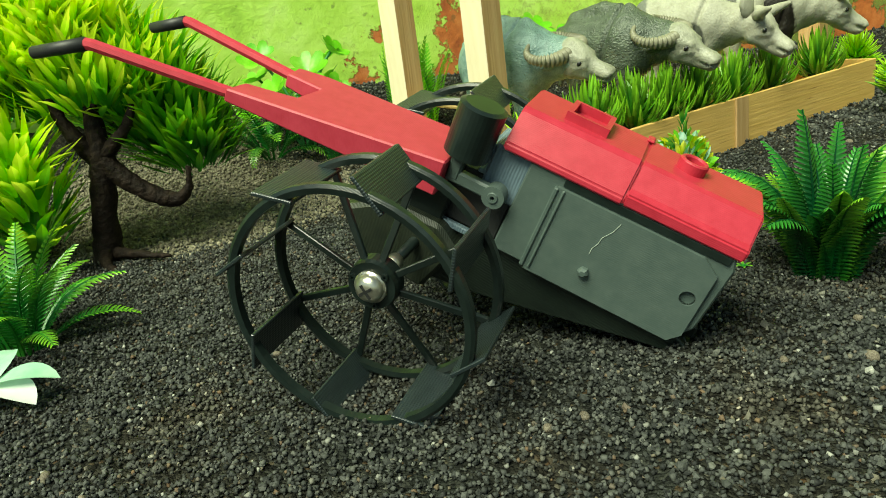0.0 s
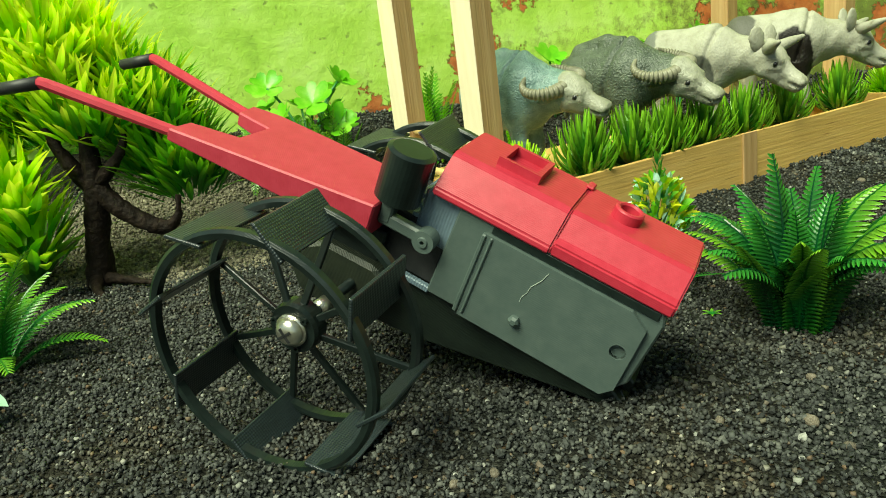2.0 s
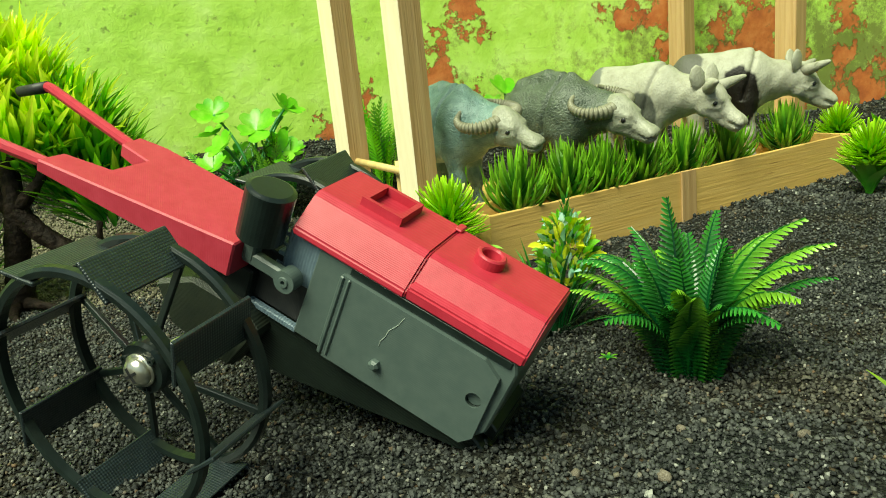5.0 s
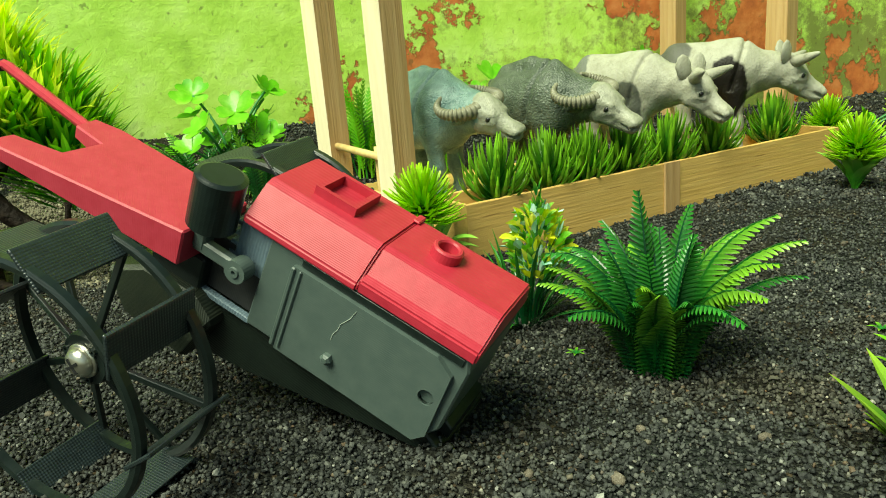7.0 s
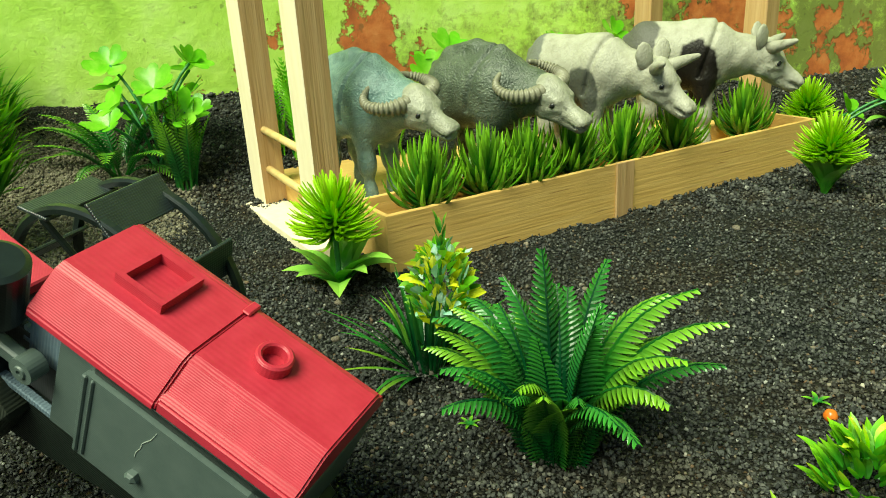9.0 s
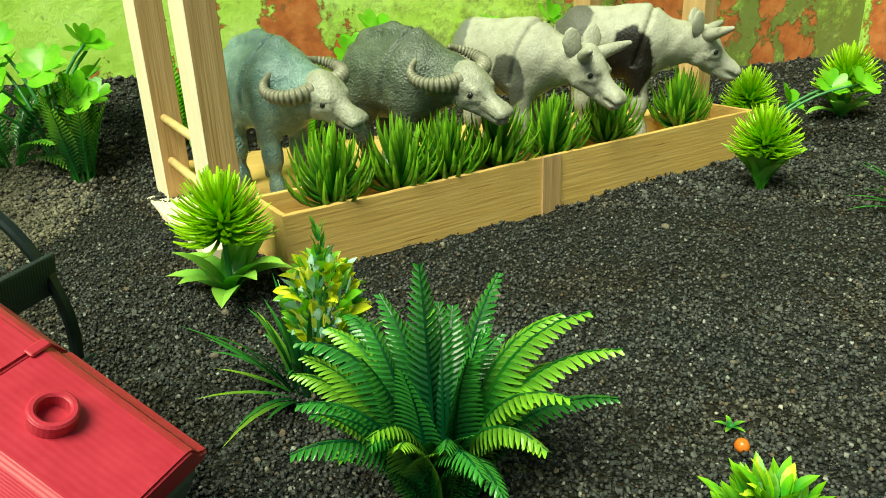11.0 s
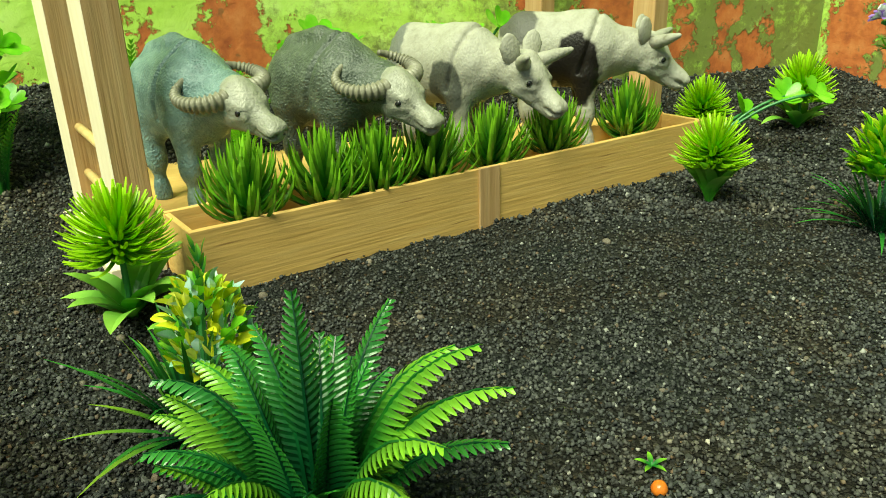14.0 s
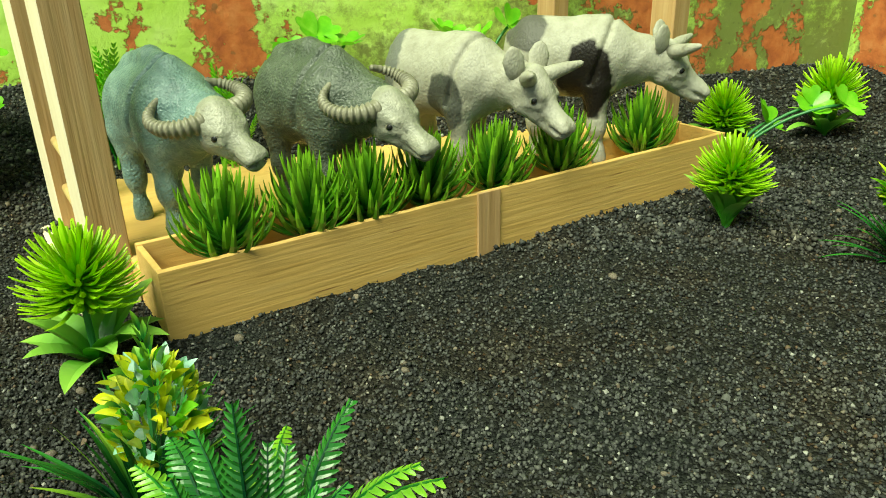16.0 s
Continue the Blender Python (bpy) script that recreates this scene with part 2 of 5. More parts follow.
SOIL = spotted(SOIL, [((-14.5, 40, 1), (8.5, 8, 30), (0.2, 0.185, 0.135))])
EARTH = mat("earth_crumb", [(0.11, 0.1, 0.072), (0.2, 0.183, 0.133), (0.3, 0.275, 0.2)], 300, 0.9, 0.4, 1200, island=0.4, gloss=0.15)

COWHIDE = spotted(cow_hide("white_rubber_grey_patches"), [((-0.35, 0, 3.6), (0.85, 9, 1.25), (0.08, 0.085, 0.07)), ((-3.6, 0, 5.0), (0.9, 9, 1.6), (0.16, 0.17, 0.15))])
COWHIDE2 = spotted(cow_hide("white_rubber_black_patch"), [((-0.45, 0, 3.6), (1.15, 9, 1.65), (0.012, 0.010, 0.008)), ((-3.2, 0, 5.5), (0.9, 9, 0.9), (0.1, 0.1, 0.085))])
COWFACE = cow_hide("white_rubber")
EYE = mat("eye_paint", [(0.012, 0.012, 0.012), (0.02, 0.02, 0.02)], 300, 0.25, 0)
# Dark fern base colours include the shade inside the plant; yellow-green tips are plastic colour.
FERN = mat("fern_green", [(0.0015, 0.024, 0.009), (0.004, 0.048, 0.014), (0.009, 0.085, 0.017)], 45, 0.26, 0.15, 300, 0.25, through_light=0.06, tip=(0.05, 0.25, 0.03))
# Lighter copies of FERN, for fronds painted as catching the light.
FERNLIT = mat("fern_lit_yellow_green", [(0.003, 0.048, 0.011), (0.01, 0.095, 0.014), (0.03, 0.165, 0.016)], 45, 0.3, 0.15, 300, 0.2, through_light=0.1, tip=(0.28, 0.58, 0.04))
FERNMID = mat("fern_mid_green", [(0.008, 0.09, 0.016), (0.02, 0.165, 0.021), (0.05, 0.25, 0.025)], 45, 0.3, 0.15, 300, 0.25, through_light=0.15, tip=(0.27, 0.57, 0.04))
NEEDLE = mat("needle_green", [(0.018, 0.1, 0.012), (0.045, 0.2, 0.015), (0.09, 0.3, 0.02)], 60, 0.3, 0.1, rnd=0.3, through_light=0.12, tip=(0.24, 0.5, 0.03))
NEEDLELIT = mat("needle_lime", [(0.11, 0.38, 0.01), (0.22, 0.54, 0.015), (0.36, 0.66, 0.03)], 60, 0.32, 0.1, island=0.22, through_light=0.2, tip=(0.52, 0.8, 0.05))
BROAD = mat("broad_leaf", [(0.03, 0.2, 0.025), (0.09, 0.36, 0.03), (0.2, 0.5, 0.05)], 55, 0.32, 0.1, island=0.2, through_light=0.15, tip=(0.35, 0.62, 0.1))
CLOVER = mat("clover_leaf", [(0.10, 0.42, 0.02), (0.19, 0.55, 0.03), (0.35, 0.68, 0.09)], 60, 0.3, 0.1, rnd=0.15, through_light=0.3)
STEM = mat("stem_green", [(0.03, 0.16, 0.05), (0.06, 0.24, 0.06)], 200, 0.4, 0.1)
YELLOW = mat("yellow_leaf", [(0.45, 0.52, 0.02), (0.66, 0.70, 0.04), (0.78, 0.8, 0.2)], 120, 0.4, 0.1, rnd=0.2, through_light=0.2)
PALEBLUE = mat("pale_blue_leaf", [(0.16, 0.42, 0.28), (0.4, 0.66, 0.54), (0.72, 0.84, 0.76)], 120, 0.4, 0.1, rnd=0.2, through_light=0.15)
BLADE = mat("blade_leaf", [(0.02, 0.14, 0.02), (0.05, 0.24, 0.03), (0.14, 0.38, 0.05)], 60, 0.32, 0.1, island=0.3, rnd=0.2, through_light=0.15, tip=(0.4, 0.62, 0.06))
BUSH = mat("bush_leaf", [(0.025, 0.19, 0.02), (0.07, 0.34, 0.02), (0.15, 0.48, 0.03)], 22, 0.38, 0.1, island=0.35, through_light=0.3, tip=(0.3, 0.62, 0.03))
# Yellower copy of BUSH that paints sunlit leaves into the foliage.
BUSHLIT = mat("bush_leaf_lit_yellow", [(0.14, 0.46, 0.02), (0.34, 0.68, 0.03), (0.58, 0.84, 0.06)], 22, 0.38, 0.1, island=0.3, rnd=0.2, through_light=0.38, tip=(0.92, 0.95, 0.1))
BARK = mat("dark_bark", [(0.005, 0.0034, 0.0025), (0.013, 0.0085, 0.0062), (0.028, 0.018, 0.013)], 200, 0.7, 1.0, 380, depth=0.0016, gloss=0.15)
PETAL = mat("white_petal", [(0.72, 0.8, 0.74), (0.85, 0.9, 0.86)], 100, 0.4, 0.1, through_light=0.2)
MINT = mat("mint_petal", [(0.3, 0.62, 0.42), (0.55, 0.8, 0.62)], 100, 0.4, 0.1, through_light=0.2)
PURPLE = mat("purple_petal", [(0.25, 0.12, 0.5), (0.45, 0.3, 0.7)], 150, 0.4, 0.1, through_light=0.2)
ORANGE = mat("orange_bead", [(0.55, 0.12, 0.015), (0.65, 0.2, 0.03)], 300, 0.25, 0.0)


def wall_material(name, patches, bias, mossy=0.0):
    """Green limewash flaking off an orange plaster, with moss; patches: (along, height, radius) in metres."""
    m = bpy.data.materials.new(name)
    m.use_nodes = True
    N, L = m.node_tree.nodes, m.node_tree.links
    p = N["Principled BSDF"]
    tc = N.new("ShaderNodeTexCoord")

    def noise_of(scale, detail=6, rough=0.6):
        n = N.new("ShaderNodeTexNoise")
        n.inputs["Scale"].default_value, n.inputs["Detail"].default_value, n.inputs["Roughness"].default_value = scale, detail, rough
        L.new(tc.outputs["Object"], n.inputs["Vector"])
        return n.outputs[0]

    def math_of(op, a, b, c=0.0):
        n = N.new("ShaderNodeMath")
        n.operation = op
        for s, v in zip(n.inputs, (a, b, c)):
            if isinstance(v, float):
                s.default_value = v
            else:
                L.new(v, s)
        return n.outputs[0]

    def ramp(f, stops):
        r = N.new("ShaderNodeValToRGB")
        while len(r.color_ramp.elements) < len(stops):
            r.color_ramp.elements.new(0.5)
        for e, (pos, c) in zip(r.color_ramp.elements, stops):
            e.position, e.color = pos, (*c, 1)
        L.new(f, r.inputs[0])
        return r.outputs[0]

    edge = noise_of(48, 8, 0.72)
    tall = N.new("ShaderNodeVectorMath")
    tall.operation = "MULTIPLY"
    L.new(tc.outputs["Object"], tall.inputs[0])
    tall.inputs[1].default_value = (1, 0, 0.6)
    field = None
    for a, h, r in patches:
        d = N.new("ShaderNodeVectorMath")
        d.operation = "DISTANCE"
        L.new(tall.outputs[0], d.inputs[0])
        d.inputs[1].default_value = (a, 0, 0.6 * h)
        f = math_of("SUBTRACT", r, d.outputs["Value"])
        field = f if field is None else math_of("MAXIMUM", field, f)
    field = math_of("MULTIPLY_ADD", edge, 0.10, field)
    flake = N.new("ShaderNodeMapRange")
    flake.inputs[1].default_value, flake.inputs[2].default_value = 0.0640, 0.0670
    L.new(math_of("MULTIPLY_ADD", noise_of(16, 5), bias, field), flake.inputs[0])
    green = ramp(noise_of(30), [(0.28, (0.30, 0.50, 0.07)), (0.42, (0.44, 0.69, 0.10)), (0.55, (0.52, 0.77, 0.15)), (0.75, (0.62, 0.82, 0.27))])
    moss = N.new("ShaderNodeMapRange")
    moss.inputs[1].default_value, moss.inputs[2].default_value, moss.inputs[4].default_value = 0.56 - mossy, 0.74 - mossy, 0.85
    sep = N.new("ShaderNodeSeparateXYZ")
    L.new(tc.outputs["Object"], sep.inputs[0])
    low = math_of("MULTIPLY", math_of("MAXIMUM", math_of("SUBTRACT", 0.12, sep.outputs[2]), 0.0), math_of("MINIMUM", math_of("MAXIMUM", math_of("MULTIPLY", sep.outputs[0], 30.0), 0.0), 1.8))
    L.new(math_of("ADD", low, math_of("MULTIPLY_ADD", sep.outputs[0], 0.4, math_of("MULTIPLY_ADD", noise_of(62, 10, 0.8), 1.0, math_of("MULTIPLY_ADD", noise_of(17, 5), 0.55, -0.28)))), moss.inputs[0])
    mg = N.new("ShaderNodeMix")
    mg.data_type = "RGBA"
    L.new(moss.outputs[0], mg.inputs[0])
    L.new(green, mg.inputs[6])
    mg.inputs[7].default_value = (0.13, 0.14, 0.035, 1)
    rust = ramp(noise_of(70), [(0.3, (0.30, 0.07, 0.02)), (0.5, (0.52, 0.15, 0.04)), (0.7, (0.62, 0.24, 0.08))])
    mx = N.new("ShaderNodeMix")
    mx.data_type = "RGBA"
    L.new(flake.outputs[0], mx.inputs[0])
    L.new(mg.outputs[2], mx.inputs[6])
    L.new(rust, mx.inputs[7])
    spots = N.new("ShaderNodeMapRange")
    spots.inputs[1].default_value, spots.inputs[2].default_value, spots.inputs[4].default_value = 0.63, 0.71, 0.5
    L.new(noise_of(150, 3, 0.5), spots.inputs[0])
    mz = N.new("ShaderNodeMix")
    mz.data_type = "RGBA"
    L.new(spots.outputs[0], mz.inputs[0])
    L.new(mx.outputs[2], mz.inputs[6])
    mz.inputs[7].default_value = (0.07, 0.08, 0.03, 1)
    L.new(mz.outputs[2], p.inputs["Base Color"])
    p.inputs["Roughness"].default_value = 0.85
    hgt = math_of("SUBTRACT", math_of("MULTIPLY", noise_of(110, 8, 0.7), 0.6), flake.outputs[0])
    b = N.new("ShaderNodeBump")
    b.inputs["Strength"].default_value, b.inputs["Distance"].default_value = 0.8, 0.0024
    L.new(hgt, b.inputs["Height"])
    L.new(b.outputs[0], p.inputs["Normal"])
    return m


# ---- mesh tools, in centimetres ----
def mesh_of(name, bm, materials, smooth=False):
    me = bpy.data.meshes.new(name)
    bmesh.ops.scale(bm, vec=(CM, CM, CM), verts=bm.verts)
    bm.normal_update()
    bm.to_mesh(me)
    bm.free()
    for m in materials if isinstance(materials, (list, tuple)) else [materials]:
        me.materials.append(m)
    if smooth:
        me.shade_smooth()
    return me


def part(name, bm, material, parent, label="", smooth=False):
    ob = new(name, mesh_of(name, bm, material, smooth))
    ob.parent = parent
    return tagged(ob, label)


def share(name, me, parent, m, label=""):
    ob = new(name, me)
    ob.parent, ob.matrix_local = parent, m
    return tagged(ob, label)


def thing(name, x, y, z, label, category, group="", turn=0.0, kind=""):
    ob = new(name)
    ob.empty_display_size = 0.01
    ob.matrix_world = pose(x * CM, y * CM, z * CM, 0, 0, turn)
    return tagged(ob, label, category, group, kind)


def at(x, y, z, rx=0, ry=0, rz=0):
    return pose(x * CM, y * CM, z * CM, rx, ry, rz)


def bevelled(bm, w, seg=1):
    if w:
        bmesh.ops.bevel(bm, geom=[e for e in bm.edges if e.calc_face_angle(0) > 0.5], offset=w, segments=seg, affect="EDGES", clamp_overlap=True)
    return bm


def box(x0, x1, y0, y1, z0, z1, bevel=0.0):
    bm = bmesh.new()
    bmesh.ops.create_cube(bm, size=1, matrix=Matrix.Translation(((x0 + x1) / 2, (y0 + y1) / 2, (z0 + z1) / 2)) @ Matrix.Diagonal((x1 - x0, y1 - y0, z1 - z0, 1)))
    return bevelled(bm, bevel)


def prism(pts, a, b, axis="y", bevel=0.0, lean=None):
    """An outline pushed from a to b along an axis. axis y: points are (x, z); axis z: (x, y); axis x: (y, z)."""
    bm = bmesh.new()
    place = {"y": lambda p, q, k: (p, k, q), "z": lambda p, q, k: (p, q, k), "x": lambda p, q, k: (k, p, q)}[axis]
    r0 = [bm.verts.new(place(p, q, a)) for p, q in pts]
    r1 = [bm.verts.new(place(p, q, b)) for p, q in pts]
    bm.faces.new(r0)
    bm.faces.new(r1)
    for i in range(len(pts)):
        j = (i + 1) % len(pts)
        bm.faces.new((r0[i], r0[j], r1[j], r1[i]))
    bmesh.ops.recalc_face_normals(bm, faces=bm.faces)
    return bevelled(bm, bevel)


def tube(points, radii, sides=8, bm=None, cap=True, flat=1.0):
    """A round rod along points; radii one number or one a point."""
    bm = bm or bmesh.new()
    pts = [Vector(p) for p in points]
    if isinstance(radii, (int, float)):
        radii = [radii] * len(pts)
    rings, side = [], None
    for i, p in enumerate(pts):
        d = (pts[min(i + 1, len(pts) - 1)] - pts[max(i - 1, 0)]).normalized()
        if side is None:
            side = d.orthogonal().normalized()
        side = (side - d * side.dot(d)).normalized()
        up = d.cross(side)
        rings.append([bm.verts.new(p + radii[i] * (math.cos(2 * math.pi * k / sides) * side + flat * math.sin(2 * math.pi * k / sides) * up)) for k in range(sides)])
    for a, b in zip(rings, rings[1:]):
        for k in range(sides):
            bm.faces.new((a[k], a[(k + 1) % sides], b[(k + 1) % sides], b[k]))
    if cap:
        bm.faces.new(rings[0][::-1])
        bm.faces.new(rings[-1])
    return bm


def turned(profile, sides=32, axis="z", bm=None):
    """A closed (radius, height) outline spun about an axis."""
    bm = bm or bmesh.new()
    place = {"z": lambda r, h, c, s: (r * c, r * s, h), "y": lambda r, h, c, s: (r * c, h, r * s)}[axis]
    rings = [[bm.verts.new(place(r, h, math.cos(2 * math.pi * k / sides), math.sin(2 * math.pi * k / sides))) for r, h in profile] for k in range(sides)]
    n = len(profile)
    for k in range(sides):
        a, b = rings[k], rings[(k + 1) % sides]
        for i in range(n):
            bm.faces.new((a[i], b[i], b[(i + 1) % n], a[(i + 1) % n]))
    bmesh.ops.remove_doubles(bm, verts=bm.verts, dist=1e-5)
    bmesh.ops.recalc_face_normals(bm, faces=bm.faces)
    return bm


def arc(base, heading, length, rise, droop, n=8, sway=0.0, late=1.3):
    """Points of a leaf's midrib: it starts at an angle rise above level and bends down by droop, degrees."""
    p, out = Vector(base), [Vector(base)]
    for i in range(n):
        e = radians(rise - droop * ((i + 0.5) / n) ** late)
        h = heading + radians(sway) * (i / n)
        p = p + Vector((math.cos(h) * math.cos(e), math.sin(h) * math.cos(e), math.sin(e))) * (length / n)
        out.append(p.copy())
    return out


def leaf(bm, pts, width, fold=0.25, peak=0.45, tip=0.02, thick=0.0, twist=0.0):
    """A pointed leaf with a folded midrib along pts, added to bm."""
    rows, n = [], len(pts) - 1
    fade = bm.verts.layers.float.get("fade") or bm.verts.layers.float.new("fade")
    for i, p in enumerate(pts):
        d = (pts[min(i + 1, n)] - pts[max(i - 1, 0)]).normalized()
        side = d.cross(Vector((0, 0, 1)))
        side = side.normalized() if side.length > 1e-4 else Vector((1, 0, 0))
        if twist:
            side.rotate(Matrix.Rotation(twist, 3, d))
        up = side.cross(d)
        s = i / n
        w = width * max(tip, math.sin(math.pi * min(1, s / peak * 0.5 if s < peak else 0.5 + (s - peak) / (1 - peak) * 0.5)) ** 0.8) * (1 if i else 0.45) + (0.3 * width * (1 - s) if i == 0 else 0)
        rows.append([bm.verts.new(p + side * w / 2 + up * fold * w / 2), bm.verts.new(p), bm.verts.new(p - side * w / 2 + up * fold * w / 2)])
        for v in rows[-1]:
            v[fade] = s
    for a, b in zip(rows, rows[1:]):
        bm.faces.new((a[0], a[1], b[1], b[0]))
        bm.faces.new((a[1], a[2], b[2], b[1]))
    return bm


def frond(bm, pts, width, pairs=20, slant=0.55, fold=0.15, stalk=0.12, thin=0.8, foot=0.3):
    """A fern frond: a midrib along pts with a comb of separate rounded leaflets on both sides; fade drives its painted
    base shade and tip colour.
    """
    n = len(pts) - 1
    length = sum((pts[i + 1] - pts[i]).length for i in range(n))
    fade = bm.verts.layers.float.get("fade") or bm.verts.layers.float.new("fade")

    def along(s):
        f = min(max(s, 0), 0.9999) * n
        i = int(f)
        return pts[i].lerp(pts[i + 1], f - i), (pts[i + 1] - pts[i]).normalized()

    tube([along(i / 8)[0] for i in range(9)], [0.05 * width * (1.1 - i / 9) for i in range(9)], 4, bm, False)
    gap = length * (1 - stalk) / pairs
    for k in range(pairs):
        s = stalk + (1 - stalk) * (k + 0.3) / pairs
        p, d = along(s)
        side = d.cross(Vector((0, 0, 1)))
        side = side.normalized() if side.length > 1e-3 else Vector((1, 0, 0))
        up = side.cross(d)
        f = (s - stalk) / (1 - stalk)
        w = width * (foot + (1 - foot) * min(1, f * 2.4)) * (1 - f ** 2.2 * 0.85) / 2
        for sg in (1, -1):
            q = (side * sg + d * slant + up * fold).normalized()
            b = d * gap * thin
            rows = []
            for a, h, lift in ((0.0, 0.62, 0.0), (0.4, 0.56, 0.06), (0.75, 0.42, 0.03), (0.93, 0.24, -0.04), (1.0, 0.05, -0.08)):
                c = p + q * w * a + d * gap * 0.45 * a * a + up * lift * w
                rows.append((bm.verts.new(c - b * h), bm.verts.new(c - up * 0.3 * b.length * h), bm.verts.new(c + b * h)))
                for v in rows[-1]:
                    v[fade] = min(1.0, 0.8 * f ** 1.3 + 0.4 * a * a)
            for r0, r1 in zip(rows, rows[1:]):
                for e in (0, 1):
                    bm.faces.new((r0[e], r0[e + 1], r1[e + 1], r1[e]) if sg > 0 else (r1[e], r1[e + 1], r0[e + 1], r0[e]))
    return bm


def surface(fn, lo, hi, h):
    """The zero surface of a distance function, as vertices and quads."""
    axes = [np.arange(lo[i], hi[i] + h, h) for i in range(3)]
    grid = np.stack(np.meshgrid(*axes, indexing="ij"), -1)
    val = fn(grid)
    n = np.array(val.shape) - 1
    acc, cnt = np.zeros((*n, 3)), np.zeros(tuple(n))
    corner = lambda c: val[c[0]:c[0] + n[0], c[1]:c[1] + n[1], c[2]:c[2] + n[2]]
    for a in range(3):
        for o in ((0, 0), (0, 1), (1, 0), (1, 1)):
            c0 = list(o)
            c0.insert(a, 0)
            c1 = list(c0)
            c1[a] = 1
            v0, v1 = corner(c0), corner(c1)
            m = (v0 < 0) != (v1 < 0)
            t = np.where(m, v0 / np.where(m, v0 - v1, 1), 0)
            for k in range(3):
                acc[..., k] += np.where(m, c0[k] + (t if k == a else 0), 0)
            cnt += m
    act = cnt > 0
    idx = -np.ones(tuple(n), int)
    idx[act] = np.arange(act.sum())
    verts = (acc[act] / cnt[act][:, None] + np.argwhere(act)) * h + np.array(lo)
    quads = []
    for a in range(3):
        b, c = (a + 1) % 3, (a + 2) % 3
        sl = [slice(None)] * 3
        sl[a] = slice(0, -1)
        s2 = [slice(None)] * 3
        s2[a] = slice(1, None)
        v0, v1 = val[tuple(sl)], val[tuple(s2)]
        m = (v0 < 0) != (v1 < 0)
        pos = np.argwhere(m)
        pos = pos[(pos[:, b] > 0) & (pos[:, c] > 0) & (pos[:, b] < n[b]) & (pos[:, c] < n[c]) & (pos[:, a] < n[a])]
        flip = v0[tuple(pos.T)] < 0
        q = []
        for ob, oc in ((0, 0), (-1, 0), (-1, -1), (0, -1)):
            k = pos.copy()
            k[:, b] += ob
            k[:, c] += oc
            q.append(idx[tuple(k.T)])
        q = np.stack(q, 1)
        q[~flip] = q[~flip][:, ::-1]
        quads.append(q)
    return verts, np.concatenate(quads)


def cone_field(X, p, q, r0, r1, squash=None):
    p, q = np.array(p, float), np.array(q, float)
    S = np.array(squash or (1, 1, 1), float)
    Y, p2, q2 = X / S, p / S, q / S
    d = q2 - p2
    t = np.clip(((Y - p2) @ d) / max(d @ d, 1e-9), 0, 1)
    return np.linalg.norm(Y - p2 - t[..., None] * d, axis=-1) - (r0 + (r1 - r0) * t)


def blend(a, b, k):
    h = np.clip(0.5 + 0.5 * (b - a) / k, 0, 1)
    return b + (a - b) * h - k * h * (1 - h)


# ---- ground and walls ----
WALL_SLOPE = 0.36


def wall_y(x):
    return 57 + WALL_SLOPE * x


def ground_z(x, y):
    gap = max(0.0, wall_y(x) - y)
    left = 1 / (1 + math.exp((x - 8) / 7))
    bank = math.exp(-(gap / 7.8) ** 2) * (2.4 + 2.5 * left)
    hollow = -0.75 * math.exp(-((x - 14) ** 2 / 110 + (y - 27) ** 2 / 70))
    hollow -= 0.42 * math.exp(-((x - 20) ** 2 / 220 + (y - 38) ** 2 / 130))
    far = -0.045 * max(0.0, x - 20) * math.exp(-((y - 50) / 25) ** 2) * math.exp(-max(0, x - 36) / 8)
    lump = 0.2 * noise.noise((x * 0.22, y * 0.22, 0.3)) + 0.17 * noise.noise((x * 0.62, y * 0.62, 4.1)) + 0.08 * noise.noise((x * 1.7, y * 1.7, 7.7))
    return 0.05 + bank + hollow + far + lump


def lattice(xs, ys):
    verts = [(x * CM, y * CM, (ground_z(x, y) + 0.05 * noise.noise((x * 3.1, y * 3.1, 1)) + 0.045 * noise.noise((x * 6.7, y * 6.7, 2))) * CM) for y in ys for x in xs]
    w = len(xs)
    faces = [(j * w + i, j * w + i + 1, (j + 1) * w + i + 1, (j + 1) * w + i) for j in range(len(ys) - 1) for i in range(w - 1)]
    return verts, faces


def steps(stops):
    out = []
    for (a, b, d) in stops:
        k = int(round((b - a) / d))
        out += [a + (b - a) * i / k for i in range(k)]
    return out + [stops[-1][1]]


verts, faces = lattice(steps([(-90, -20, 1.0), (-20, 46, 0.2), (46, 80, 1.0)]), steps([(-60, 9, 1.0), (9, 52, 0.2), (52, 74, 0.28), (74, 100, 1.0)]))
me = bpy.data.meshes.new("ground")
me.from_pydata(verts, [], faces)
me.materials.append(SOIL)
me.shade_smooth()
tagged(new("ground", me), "black volcanic sand bed with scattered pale grit", "ground", kind="structure")


def wall_thing(name, m, length0, length1, height, material, label):
    bm = box(length0, length1, 0, 6, -8, height, 0)
    me = mesh_of(name, bm, material)
    ob = new(name, me)
    ob.matrix_world = m
    return tagged(ob, label, "wall", kind="structure")


